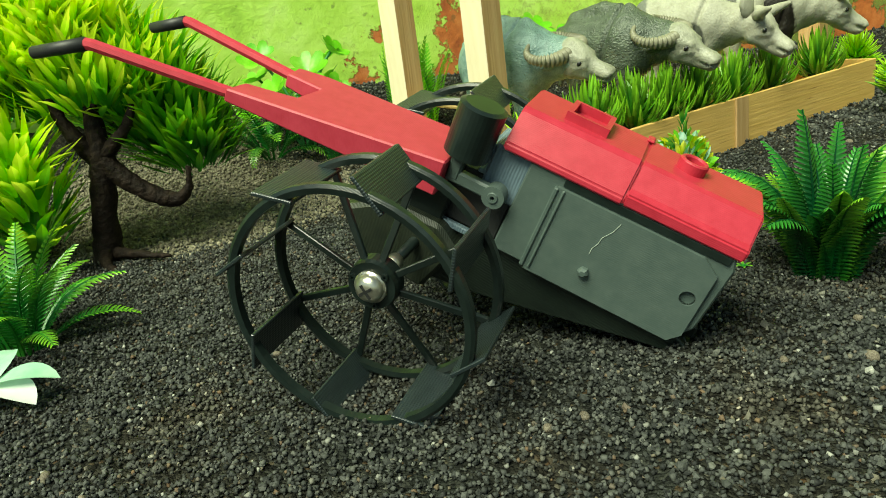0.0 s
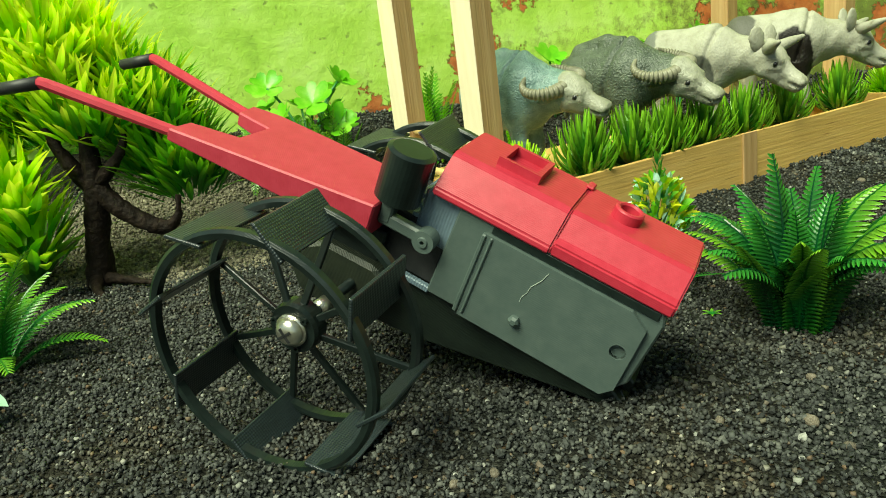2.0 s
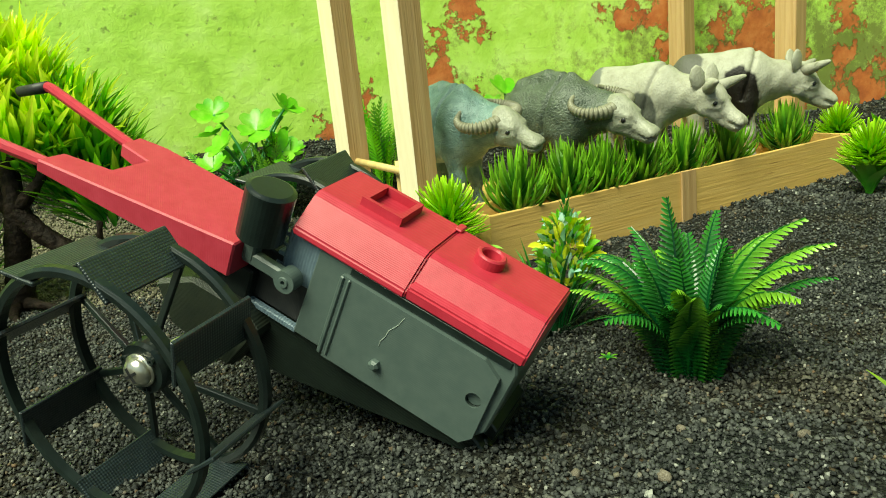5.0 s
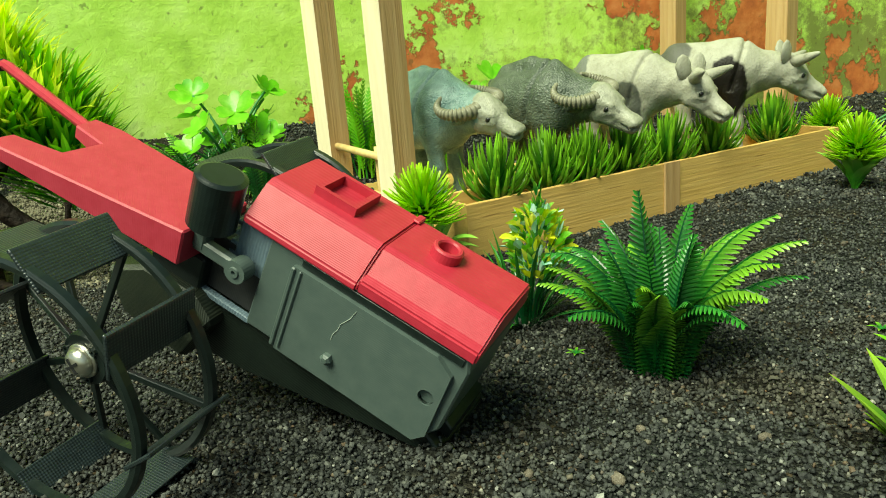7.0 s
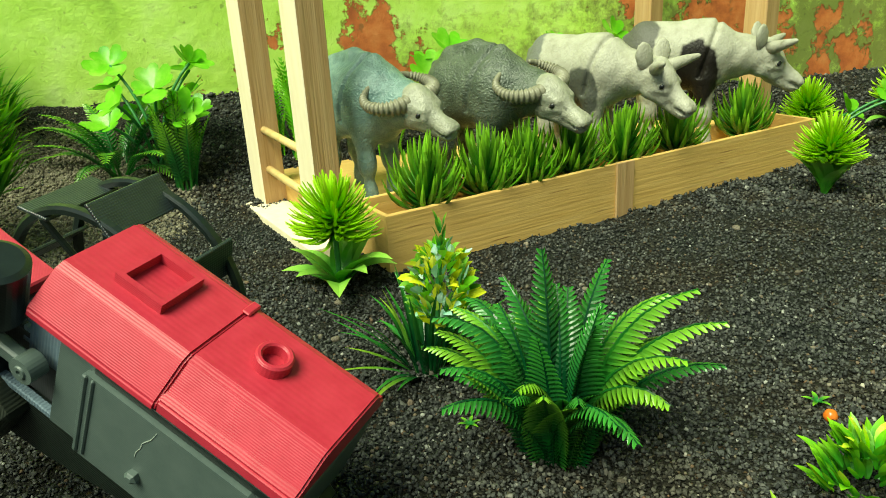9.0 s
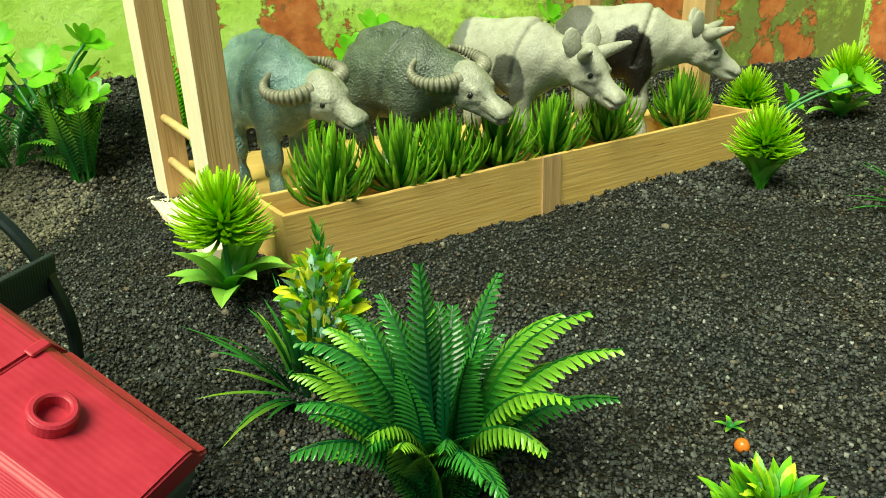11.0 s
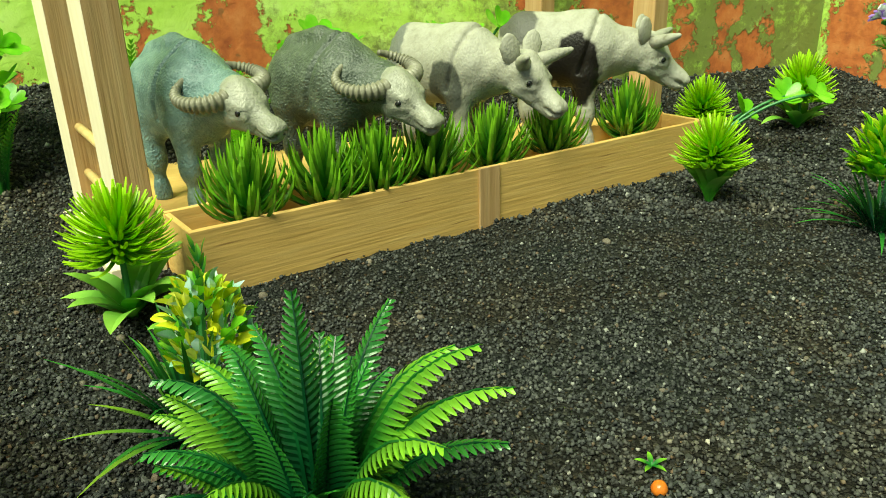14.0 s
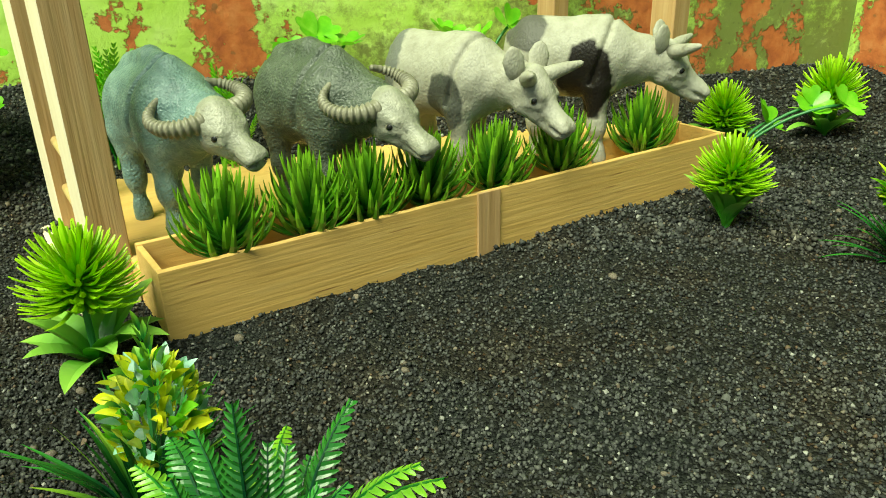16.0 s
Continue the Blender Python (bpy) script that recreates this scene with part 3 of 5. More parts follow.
WALL_TURN = math.degrees(math.atan(WALL_SLOPE))
WALLM = wall_material("limewashed_wall", [(0.016, 0.08, 0.024), (0.026, 0.060, 0.016), (0.005, 0.07, 0.012), (0.046, 0.134, 0.016), (0.06, 0.112, 0.009), (-0.038, 0.066, 0.01), (-0.047, 0.082, 0.009), (0.048, 0.058, 0.012), (0.16, 0.127, 0.008), (0.182, 0.122, 0.014), (0.213, 0.118, 0.016), (0.217, 0.085, 0.017), (0.264, 0.088, 0.017), (0.3, 0.086, 0.03), (0.272, 0.046, 0.022), (0.388, 0.1, 0.016), (0.386, 0.062, 0.017), (0.345, 0.05, 0.018), (0.415, 0.028, 0.022), (0.385, 0.02, 0.02), (-0.063, 0.047, 0.012), (0.0, 0.043, 0.016), (-0.10, 0.046, 0.008)], 0.018)
wall_thing("wall_north", at(0, 57, 0, 0, 0, WALL_TURN), -110, 49, 60, WALLM, "green limewashed wall flaking to orange plaster")
WALLE = wall_material("limewashed_side_wall", [(0.03, 0.045, 0.03), (0.09, 0.03, 0.04), (0.16, 0.05, 0.03)], 0.02, 0.1)
cx = 48 * math.cos(radians(WALL_TURN))
wall_thing("wall_east", at(cx, wall_y(cx), 0, 0, 0, WALL_TURN - 90 + 6), -1, 90, 60, WALLE, "green limewashed side wall with bare orange plaster foot")

# ---- hand tractor ----
tractor = new("hand_tractor")
tractor.empty_display_size = 0.02
tractor.matrix_world = Matrix(((0.8255, 0.3595, 0.4351, -0.0198), (-0.2768, 0.9297, -0.2430, 0.1691), (-0.4919, 0.0802, 0.8670, 0.0309), (0, 0, 0, 1)))
tagged(tractor, "toy two-wheel hand tractor, red hood, dark cage wheels, nose down", "toy tractor")


def plate_with_hole(pts, y0, y1, hole, r):
    bm = bmesh.new()
    for y in (y0,):
        loop = [bm.verts.new((p, y, q)) for p, q in pts]
        ring = [bm.verts.new((hole[0] + r * math.cos(2 * math.pi * k / 24), y, hole[1] + r * math.sin(2 * math.pi * k / 24))) for k in range(24)]
        es = [bm.edges.new((l[i], l[(i + 1) % len(l)])) for l in (loop, ring) for i in range(len(l))]
        bmesh.ops.triangle_fill(bm, edges=es, use_beauty=True)
    ret = bmesh.ops.extrude_face_region(bm, geom=bm.faces[:])
    bmesh.ops.translate(bm, vec=(0, y1 - y0, 0), verts=[v for v in ret["geom"] if isinstance(v, bmesh.types.BMVert)])
    bmesh.ops.recalc_face_normals(bm, faces=bm.faces)
    return bm


body = part("engine_body", prism([(1.92, 0.72), (2.0, 3.5), (7.35, 3.5), (7.5, 3.1), (7.45, 1.25), (7.1, 0.75)], 2.72, 5.8, "y", 0.05), GREY, tractor, "grey-green engine housing")
part("side_panel", plate_with_hole([(2.92, 0.68), (2.86, 3.16), (6.72, 3.16), (7.2, 2.85), (7.24, 1.0), (6.98, 0.68)], 2.58, 2.78, (6.87, 2.0), 0.2), GREY, body, "raised grey-green side panel with a round hole")
part("hole_lining", turned([(0.2, 2.62), (0.24, 2.62), (0.24, 3.3), (0.2, 3.3)], 24, "y"), DARK, body).matrix_local = at(6.87, 0, 2.0)
# Added dark strip stands in for the shade in the gap below the hood.
part("gap_shade_strip", box(2.95, 7.3, 2.67, 2.76, 3.2, 3.4, 0.01), DARK, body, "dark strip for the shade in the gap under the hood")
part("rib", box(2.78, 2.9, 2.53, 2.74, 0.74, 3.14, 0.03), GREY, body)
part("rib", box(3.0, 3.08, 2.53, 2.74, 0.78, 3.14, 0.03), GREY, body)
part("plastic_strand", tube([(4.62, 2.572, 3.01), (4.54, 2.572, 2.74), (4.37, 2.572, 2.46), (4.35, 2.572, 2.27), (4.27, 2.572, 2.08), (4.27, 2.572, 1.92)], 0.009, 5), PETALISH, body, "thin pale plastic strand")
bolt = turned([(0.0, 2.28), (0.08, 2.28), (0.15, 2.34), (0.15, 2.6), (0.0, 2.6)], 6, "y")
part("bolt", bolt, GREY, body).matrix_local = at(4.35, 0.12, 1.39)


def hood_shape(u0, u1, prof):
    return bevelled(prism(prof, u0, u1, "x"), 0.05, 2)


hood = part("hood", hood_shape(1.2, 4.4, [(2.6, 3.42), (2.62, 3.62), (3.2, 4.32), (3.4, 4.42), (5.2, 4.42), (5.38, 4.32), (5.9, 3.62), (5.92, 3.42)]), RED, tractor, "red faceted hood")
part("hood_front", hood_shape(4.4, 7.52, [(2.64, 3.42), (2.64, 3.74), (2.86, 3.84), (3.3, 4.34), (3.46, 4.4), (5.14, 4.4), (5.3, 4.34), (5.66, 3.84), (5.88, 3.74), (5.88, 3.42)]), RED, hood)
bm = bmesh.new()
for x0, x1, y0, y1 in ((2.2, 3.35, 3.68, 3.8), (2.2, 3.35, 4.72, 4.84), (2.2, 2.34, 3.8, 4.72), (3.21, 3.35, 3.8, 4.72)):
    bmesh.ops.create_cube(bm, size=1, matrix=Matrix.Translation(((x0 + x1) / 2, (y0 + y1) / 2, 4.5)) @ Matrix.Diagonal((x1 - x0, y1 - y0, 0.3, 1)))
part("tank_frame", bm, RED, hood, "raised red rectangular rim")
part("filler_ring", turned([(0.24, 4.38), (0.38, 4.38), (0.38, 4.64), (0.34, 4.68), (0.28, 4.68), (0.24, 4.64)], 28), RED, hood, "raised red ring").matrix_local = at(5.56, 4.3, 0)
part("ledge", box(4.3, 4.5, 4.9, 5.3, 4.4, 4.48, 0.03), RED, hood)
part("chassis", prism([(0.2, -0.2), (0.1, -1.25), (1.8, -1.05), (3.4, -0.68), (4.8, -0.36), (6.4, 0.0), (7.72, 0.26), (7.72, 0.46), (7.2, 0.74), (1.2, 0.74)], 2.95, 5.6, "y", 0.05), CHASSIS, tractor, "dark green tapering chassis")
part("bumper", prism([(7.3, 0.72), (7.66, 0.62), (7.66, 0.98), (7.4, 1.12)], 3.3, 5.3, "y", 0.04), DARK, tractor)
part("gearbox", prism([(-2.3, -0.05), (-1.1, 0.75), (0.5, 0.8), (1.2, 0.3), (0.6, -1.3), (-1.5, -1.1)], 2.35, 4.2, "y", 0.12), GEAR, tractor, "olive gearbox casing")
part("gearbox_block", box(-1.2, 0.4, 2.7, 3.9, 0.7, 1.7, 0.05), DARK, tractor)
part("subframe", box(0.0, 1.95, 2.8, 3.0, 0.62, 0.8, 0.03), BLUE, tractor)
part("clutch_housing", box(0.05, 1.9, 3.02, 5.2, 0.78, 2.4, 0.04), GRIP, tractor, "black clutch housing")
part("cylinder_block", box(0.95, 2.1, 2.95, 5.0, 1.9, 3.35, 0.08), BLUE, tractor, "blue-grey finned cylinder block")
for k in range(4):
    part("fin", box(0.78, 1.0, 3.0, 4.9, 2.1 + 0.3 * k, 2.22 + 0.3 * k, 0.02), BLUE, tractor)
part("axle", tube([(0, -0.3, 0), (0, 7.2, 0)], 0.15, 12), DARK, tractor, smooth=True)
part("axle_collar", tube([(0, 0.75, 0), (0, 1.15, 0)], 0.22, 16), STEEL, tractor, "short steel collar", smooth=True)

# deck: a forked red plate, thicker in front
bm = bmesh.new()
outline = [(0.12, 2.05), (-3.0, 1.85), (-6.0, 1.66), (-5.92, 2.46), (-4.5, 2.72), (-4.4, 3.85), (-5.62, 4.1), (-5.68, 4.86), (-4.7, 4.95), (-1.0, 4.5), (0.12, 4.4)]
top = [bm.verts.new((x, y, 2.66 + 0.115 * x)) for x, y in outline]
low = [bm.verts.new((x, y, 1.66 + 0.01 * x)) for x, y in outline]
bm.faces.new(top)
bm.faces.new(low)
for i in range(len(outline)):
    j = (i + 1) % len(outline)
    bm.faces.new((top[i], top[j], low[j], low[i]))
bmesh.ops.recalc_face_normals(bm, faces=bm.faces)
part("deck", bevelled(bm, 0.045), RED_DECK, tractor, "red forked deck plate with print lines")
for side, pts, grip in ((0, [(-5.6, 2.05, 1.78), (-9.75, 1.15, 1.62), (-9.95, 1.12, 1.58)], [(-9.95, 1.12, 1.58), (-11.3, 0.75, 0.8)]), (1, [(-5.3, 4.5, 1.82), (-9.85, 5.35, 1.55), (-10.05, 5.38, 1.5)], [(-10.05, 5.38, 1.5), (-11.2, 5.35, 0.8)])):
    h = part("handlebar", tube(pts, [0.17, 0.17, 0.17], 8), RED, tractor, "red handlebar")
    part("grip", tube(grip, [0.19, 0.17], 12), GRIP, h, "black grip", True)

muffler = part("muffler", bevelled(turned([(0.0, 2.88), (0.6, 2.88), (0.62, 4.2), (0.5, 4.26), (0.0, 4.26)], 36), 0.0), DARK, tractor, "dark green cylindrical muffler")
muffler.matrix_local = at(0.4, 2.62, 0)
part("exhaust_pipe", box(0.12, 0.48, 2.4, 2.8, 2.15, 2.95, 0.05), GREY, tractor)
part("exhaust_arm", box(0.12, 1.5, 2.42, 2.72, 2.05, 2.42, 0.06), GREY, tractor)
part("exhaust_flange", turned([(0.06, 2.3), (0.13, 2.3), (0.15, 2.34), (0.3, 2.34), (0.3, 2.75), (0.06, 2.75)], 24, "y"), GREY, tractor).matrix_local = at(1.5, 0, 2.22)


def cage_wheel(y_out, y_in, screw_side):
    """Two rims joined by eight paddles, spokes on the inner rim, a hub and a screw."""
    def rim_at(y):
        return [(2.86, y - 0.11), (3.0, y - 0.13), (3.08, y - 0.08), (3.08, y + 0.08), (3.0, y + 0.13), (2.86, y + 0.11)]
    wheel = part("cage_wheel", turned(rim_at(y_in), 64, "y", turned(rim_at(y_out), 64, "y")), DARK, tractor, "dark green cage wheel of two rims and eight paddles")
    s = 1 if y_in > y_out else -1
    hub_y = y_out + 0.7 * (y_in - y_out)
    part("hub", turned([(0.0, hub_y - 0.12 * s), (0.62, hub_y - 0.12 * s), (0.66, hub_y), (0.66, hub_y + 0.35 * s), (0.3, y_in + 0.1 * s), (0.0, y_in + 0.1 * s)], 32, "y"), DARK, wheel)
    for k in range(3):
        a = radians(60 + 120 * k)
        part("nut", turned([(0.04, hub_y - 0.2 * s), (0.09, hub_y - 0.2 * s), (0.09, hub_y - 0.1 * s), (0.04, hub_y - 0.1 * s)], 10, "y"), DARK, wheel).matrix_local = at(0.5 * math.cos(a), 0, 0.5 * math.sin(a))
    bm = box(0.5, 2.92, -0.06, 0.06, -0.09, 0.09, 0.02)
    spoke = mesh_of("spoke", bm, DARK)
    y0, y1 = min(y_out, y_in) - 0.15, max(y_out, y_in) + 0.15
    bm = prism([(-0.42, -0.28), (-0.36, -0.36), (0.46, 0.2), (0.44, 0.3)], y0, y1, "y", 0.02)
    lug = mesh_of("lug", bm, DARKV)
    tilt = math.degrees(math.atan2(y_in - hub_y, 2.4))
    for k in range(8):
        a = 97 + 45 * k
        ob = share("spoke", spoke, wheel, at(0, hub_y, 0) @ pose(0, 0, 0, 0, -a + 5, 0) @ pose(0, 0, 0, 0, 0, tilt))
        share("lug", lug, wheel, pose(0, 0, 0, 0, -a, 0) @ at(2.98, 0, 0, 0, -18, 0))
    if screw_side:
        part("washer", turned([(0.1, hub_y - 0.2), (0.42, hub_y - 0.2), (0.42, hub_y - 0.12), (0.1, hub_y - 0.12)], 32, "y"), STEEL, wheel, "steel washer", True)
        head = turned([(0.0, hub_y - 0.46), (0.18, hub_y - 0.45), (0.3, hub_y - 0.38), (0.36, hub_y - 0.28), (0.36, hub_y - 0.2), (0.0, hub_y - 0.2)], 32, "y")
        scr = part("screw", head, STEEL, wheel, "cross-head steel screw", True)
        for r in (35, 125):
            part("screw_slot", box(-0.2, 0.2, hub_y - 0.475, hub_y - 0.38, -0.035, 0.035), GRIP, wheel).matrix_local = pose(0, 0, 0, 0, r, 0)
    return wheel


cage_wheel(-1.62, 0.42, True)
cage_wheel(7.95, 5.98, False)

# ---- cattle shed ----
SHED = at(5.48, 34.15, 0, 0, 0, 36.2)


def shed_thing(name, label, category, x=0, y=0, z=0, turn=0, group="", kind=""):
    ob = new(name)
    ob.empty_display_size = 0.01
    ob.matrix_world = SHED @ at(x, y, z, 0, 0, turn)
    return tagged(ob, label, category, group, kind)


shed = shed_thing("cattle_shed", "open cattle shed of pale balsa posts on a board floor", "shed")
part("floor_board", box(0.2, 28.8, 3.05, 15.0, -0.6, 1.3, 0.05), WOOD, shed, "pale wooden floor platform")
part("sill", box(-1.9, 0.15, 3.4, 15.0, -0.5, 0.35, 0.04), WOODPALE, shed)
part("sill", box(28.85, 30.2, 3.4, 15.0, -0.5, 0.35, 0.04), WOODPALE, shed)
for x, y, ang in ((-0.45, 5.05, 5), (-0.5, 12.6, 5), (29.3, 4.6, 4), (29.3, 13.9, 4)):
    bm = box(-0.66, 0.66, -0.75, 0.75, 0, 24, 0.04)
    bm.normal_update()
    # The two left posts take the paler colour on their left face.
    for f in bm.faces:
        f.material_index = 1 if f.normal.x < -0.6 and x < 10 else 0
    p = part("post", bm, [WOODV, WOODPALE], shed, "square wooden post with a pale side face")
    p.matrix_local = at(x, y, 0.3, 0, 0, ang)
for z in (2.0, 4.1):
    part("rail", tube([(-0.6, 5.7, z - 0.05), (-0.6, 12.0, z + 0.2)], 0.2, 10), STICK, shed, "thin round bamboo rail", True)
part("rail_upright", tube([(-0.2, 7.6, 0.3), (-0.2, 7.6, 4.5)], 0.18, 10), STICK, shed, "", True)

def plank(x0, x1, y0, y1, z0, z1):
    """A long thin board with a slightly wavering, roughly cut edge."""
    bm = bmesh.new()
    rows = []
    for i in range(41):
        x = x0 + (x1 - x0) * i / 40
        w = [0.018 * noise.noise((x * 0.8, y0, 5.0 + k)) + 0.012 * noise.noise((x * 4, y0, 9.0 + k)) for k in range(2)]
        b = 0.035 * noise.noise((x * 0.3, z0, 3.0))
        c = 0.03
        ring = [(y0 + c, z0 + w[0]), (y1 - c, z0 + w[0]), (y1, z0 + c + w[0]), (y1, z1 - c + w[1]), (y1 - c, z1 + w[1]), (y0 + c, z1 + w[1]), (y0, z1 - c + w[1]), (y0, z0 + c + w[0])]
        rows.append([bm.verts.new((x, y + b, z)) for y, z in ring])
    for a, b in zip(rows, rows[1:]):
        for k in range(8):
            bm.faces.new((a[k], a[(k + 1) % 8], b[(k + 1) % 8], b[k]))
    bm.faces.new(rows[0])
    bm.faces.new(rows[-1])
    bmesh.ops.recalc_face_normals(bm, faces=bm.faces)
    return bm


trough = shed_thing("feed_trough", "long open wooden feed trough filled with green tufts", "trough")
part("front_board", plank(0.2, 13.15, -0.02, 0.22, -1.2, 2.3), WOOD, trough, "worn pale front board")
part("front_board", plank(13.15, 28.9, -0.02, 0.22, -1.2, 2.3), WOOD, trough, "worn pale front board")
part("cover_strip", box(12.85, 14.0, -0.14, -0.02, -0.9, 2.34, 0.02), WOODV, trough, "narrow joint cover strip")
part("back_board", plank(0.2, 28.9, 2.75, 2.98, -0.4, 2.35), WOOD, trough)
part("end_board", box(0.2, 0.42, 0.22, 2.75, -0.4, 2.3, 0.03), WOOD, trough)
part("end_board", box(28.68, 28.9, 0.22, 2.75, -0.4, 2.3, 0.03), WOOD, trough, "orange-brown end board")
part("bottom_board", box(0.4, 28.7, 0.2, 2.77, 0.0, 0.25), WOOD, trough)


# ---- toy cattle ----
def animal_mesh(name, buffalo, turn_head, materials, nod=0, size=1.0, roll=0):
    """One moulded figure: x ahead, y to its left, z up, feet at z = 0. Materials: hide, face, horn, eye, dark, grey."""
    c, s = math.cos(radians(turn_head)), math.sin(radians(turn_head))
    cn, sn = math.cos(radians(nod)), math.sin(radians(nod))
    neck = np.array([1.75, 0.2, 4.15]) if buffalo else np.array([1.75, 0.2, 4.3])

    cr, sr = math.cos(radians(roll)), math.sin(radians(roll))

    def hd(x, y, z):
        y, z = cr * y - sr * z, cr * z + sr * y
        x, z = cn * x + sn * z, cn * z - sn * x
        x, y, z = size * x, size * y, size * z
        return tuple(neck + np.array([c * x - s * y, s * x + c * y, z]))

    hide, face = [], []
    if buffalo:
        hide += [((-2.6, 0, 4.1), (0.0, 0, 4.2), 1.55, 1.6, (1, 0.9, 1.1)), ((-2.9, 0, 5.75), (-1.3, 0, 6.1), 0.34, 0.34, None), ((-1.0, 0, 5.95), (0.0, 0, 5.85), 0.36, 0.42, None), ((-0.1, 0, 4.6), tuple(neck + [-0.3, 0, 0.1]), 1.25, 0.95, None), ((0.3, 0, 5.05), tuple(neck + [0.2, 0, 0.6]), 0.5, 0.4, None), ((0.4, 0, 3.4), (1.1, 0, 3.75), 0.6, 0.45, None)]
    else:
        hide += [((-2.7, 0, 4.3), (-0.1, 0, 4.3), 1.45, 1.5, (1, 0.9, 1.1)), ((-3.0, 0, 5.4), (-1.0, 0, 5.2), 0.65, 0.7, None), ((-0.6, 0, 5.35), (0.1, 0, 5.3), 0.7, 0.8, None), ((0.0, 0, 4.6), tuple(neck + [-0.2, 0, 0.1]), 1.3, 0.9, None), ((0.3, 0, 3.6), (1.3, 0.1, 3.6), 0.55, 0.35, None)]
    hide += [(tuple(neck), hd(0.85, 0, 0.05), 0.92, 0.78, None), ((-3.9, 0, 5.2), (-4.1, 0, 2.4), 0.2, 0.12, None)]
    for x, y in ((-0.25, 0.75), (0.05, -0.75), (-2.9, 0.8), (-2.6, -0.8)):
        hide += [((x - 0.1, y, 3.3), (x, y, 1.6), 0.62, 0.29, None), ((x, y, 1.75), (x + 0.03, y, 1.5), 0.31, 0.29, None), ((x, y, 1.6), (x + 0.1, y, 0.45), 0.25, 0.2, None), ((x + 0.1, y, 0.45), (x + 0.16, y, 0.12), 0.26, 0.34, None)]
    # skull, nose bridge, brow, cheeks, jaw, muzzle
    face += [(hd(0.8, 0, 0.14), hd(1.3, 0, -0.08), 0.76, 0.64, None), (hd(1.3, 0, 0.06), hd(2.45, 0, -0.62), 0.42, 0.25, None), (hd(0.95, 0, 0.6), hd(1.35, 0, 0.34), 0.42, 0.34, None), (hd(1.4, 0, -0.78), hd(2.5, 0, -1.14), 0.32, 0.27, None), (hd(2.45, 0, -0.72), hd(2.62, 0, -0.9), 0.34, 0.34, None)]
    for sg in (1, -1):
        face += [(hd(0.95, 0.3 * sg, -0.42), hd(1.5, 0.2 * sg, -0.66), 0.48, 0.33, None), (hd(1.5, 0.26 * sg, -0.3), hd(2.3, 0.12 * sg, -0.7), 0.24, 0.2, None), (hd(2.5, 0.15 * sg, -0.8), hd(2.7, 0.17 * sg, -0.88), 0.25, 0.26, None)]
        # upper and lower lid, nostril rim
        face.append((hd(1.2, 0.6 * sg, 0.24), hd(1.74, 0.5 * sg, 0.07), 0.21, 0.13, None))
        face.append((hd(1.3, 0.62 * sg, -0.28), hd(1.74, 0.5 * sg, -0.27), 0.14, 0.1, None))
        face.append((hd(2.72, 0.2 * sg, -0.7), hd(2.86, 0.25 * sg, -0.82), 0.14, 0.12, None))
    extra = []
    for sg in (1, -1):
        extra.append((2, [hd(1.4, 0.44 * sg, -0.06), hd(1.53, 0.62 * sg, -0.07), hd(1.57, 0.69 * sg, -0.075), hd(1.58, 0.72 * sg, -0.075)], [0.24, 0.235, 0.17, 0.06], 12, 0.7))
        extra.append((3, [hd(1.56, 0.64 * sg, -0.075), hd(1.61, 0.73 * sg, -0.08), hd(1.62, 0.755 * sg, -0.08)], [0.15, 0.115, 0.03], 10, 0.8))
        extra.append((3, [hd(2.76, 0.22 * sg, -0.76), hd(2.87, 0.28 * sg, -0.8)], [0.05, 0.03], 8, 0.6))
        if buffalo:
            extra.append((0, [hd(0.55, 0.6 * sg, 0.0), hd(0.25, 1.0 * sg, -0.02), hd(-0.1, 1.35 * sg, -0.05), hd(-0.2, 1.45 * sg, -0.06)], [0.16, 0.27, 0.2, 0.05], 10, 0.45))
            ctrl = [np.array(p) for p in ((0.9, 0.3 * sg, 0.42), (0.95, 2.0 * sg, 0.28), (-1.0, 2.4 * sg, 0.6), (-1.0, 0.95 * sg, 1.15))]
            bez = lambda t: (1 - t) ** 3 * ctrl[0] + 3 * t * (1 - t) ** 2 * ctrl[1] + 3 * t * t * (1 - t) * ctrl[2] + t ** 3 * ctrl[3]
            extra.append((2, [hd(*bez(k / 108)) for k in range(109)], [(0.37 - 0.26 * (k / 108) ** 1.25) * (1 + (0.15 if k < 96 else 0.04) * math.sin(k * 6.2832 / 6)) for k in range(109)], 14, 0.85))
        else:
            extra.append((1, [hd(0.7, 0.5 * sg, 0.35), hd(0.56, 0.7 * sg, 0.72), hd(0.45, 0.84 * sg, 1.15), hd(0.38, 0.92 * sg, 1.5), hd(0.36, 0.94 * sg, 1.62)], [0.17, 0.37, 0.42, 0.24, 0.05], 14, 0.36))
            extra.append((2, [hd(1.0, 0.4 * sg, 0.5), hd(1.22, 0.88 * sg, 0.68), hd(1.52, 1.32 * sg, 0.9), hd(1.86, 1.66 * sg, 1.12), hd(1.92, 1.71 * sg, 1.16)], [0.34, 0.29, 0.22, 0.11, 0.03], 14, 1.0))

    def total(X, prims, k):
        out = np.full(X.shape[:-1], 9.0)
        for p, q, r0, r1, sq in prims:
            cut = Ellipsis
            if X.ndim == 4:
                # only the block of the grid that this piece can reach
                reach = max(r0, r1) * 1.15 + 0.8
                ends = [np.searchsorted(ax, (min(a, b) - reach, max(a, b) + reach)) for ax, a, b in zip((X[:, 0, 0, 0], X[0, :, 0, 1], X[0, 0, :, 2]), p, q)]
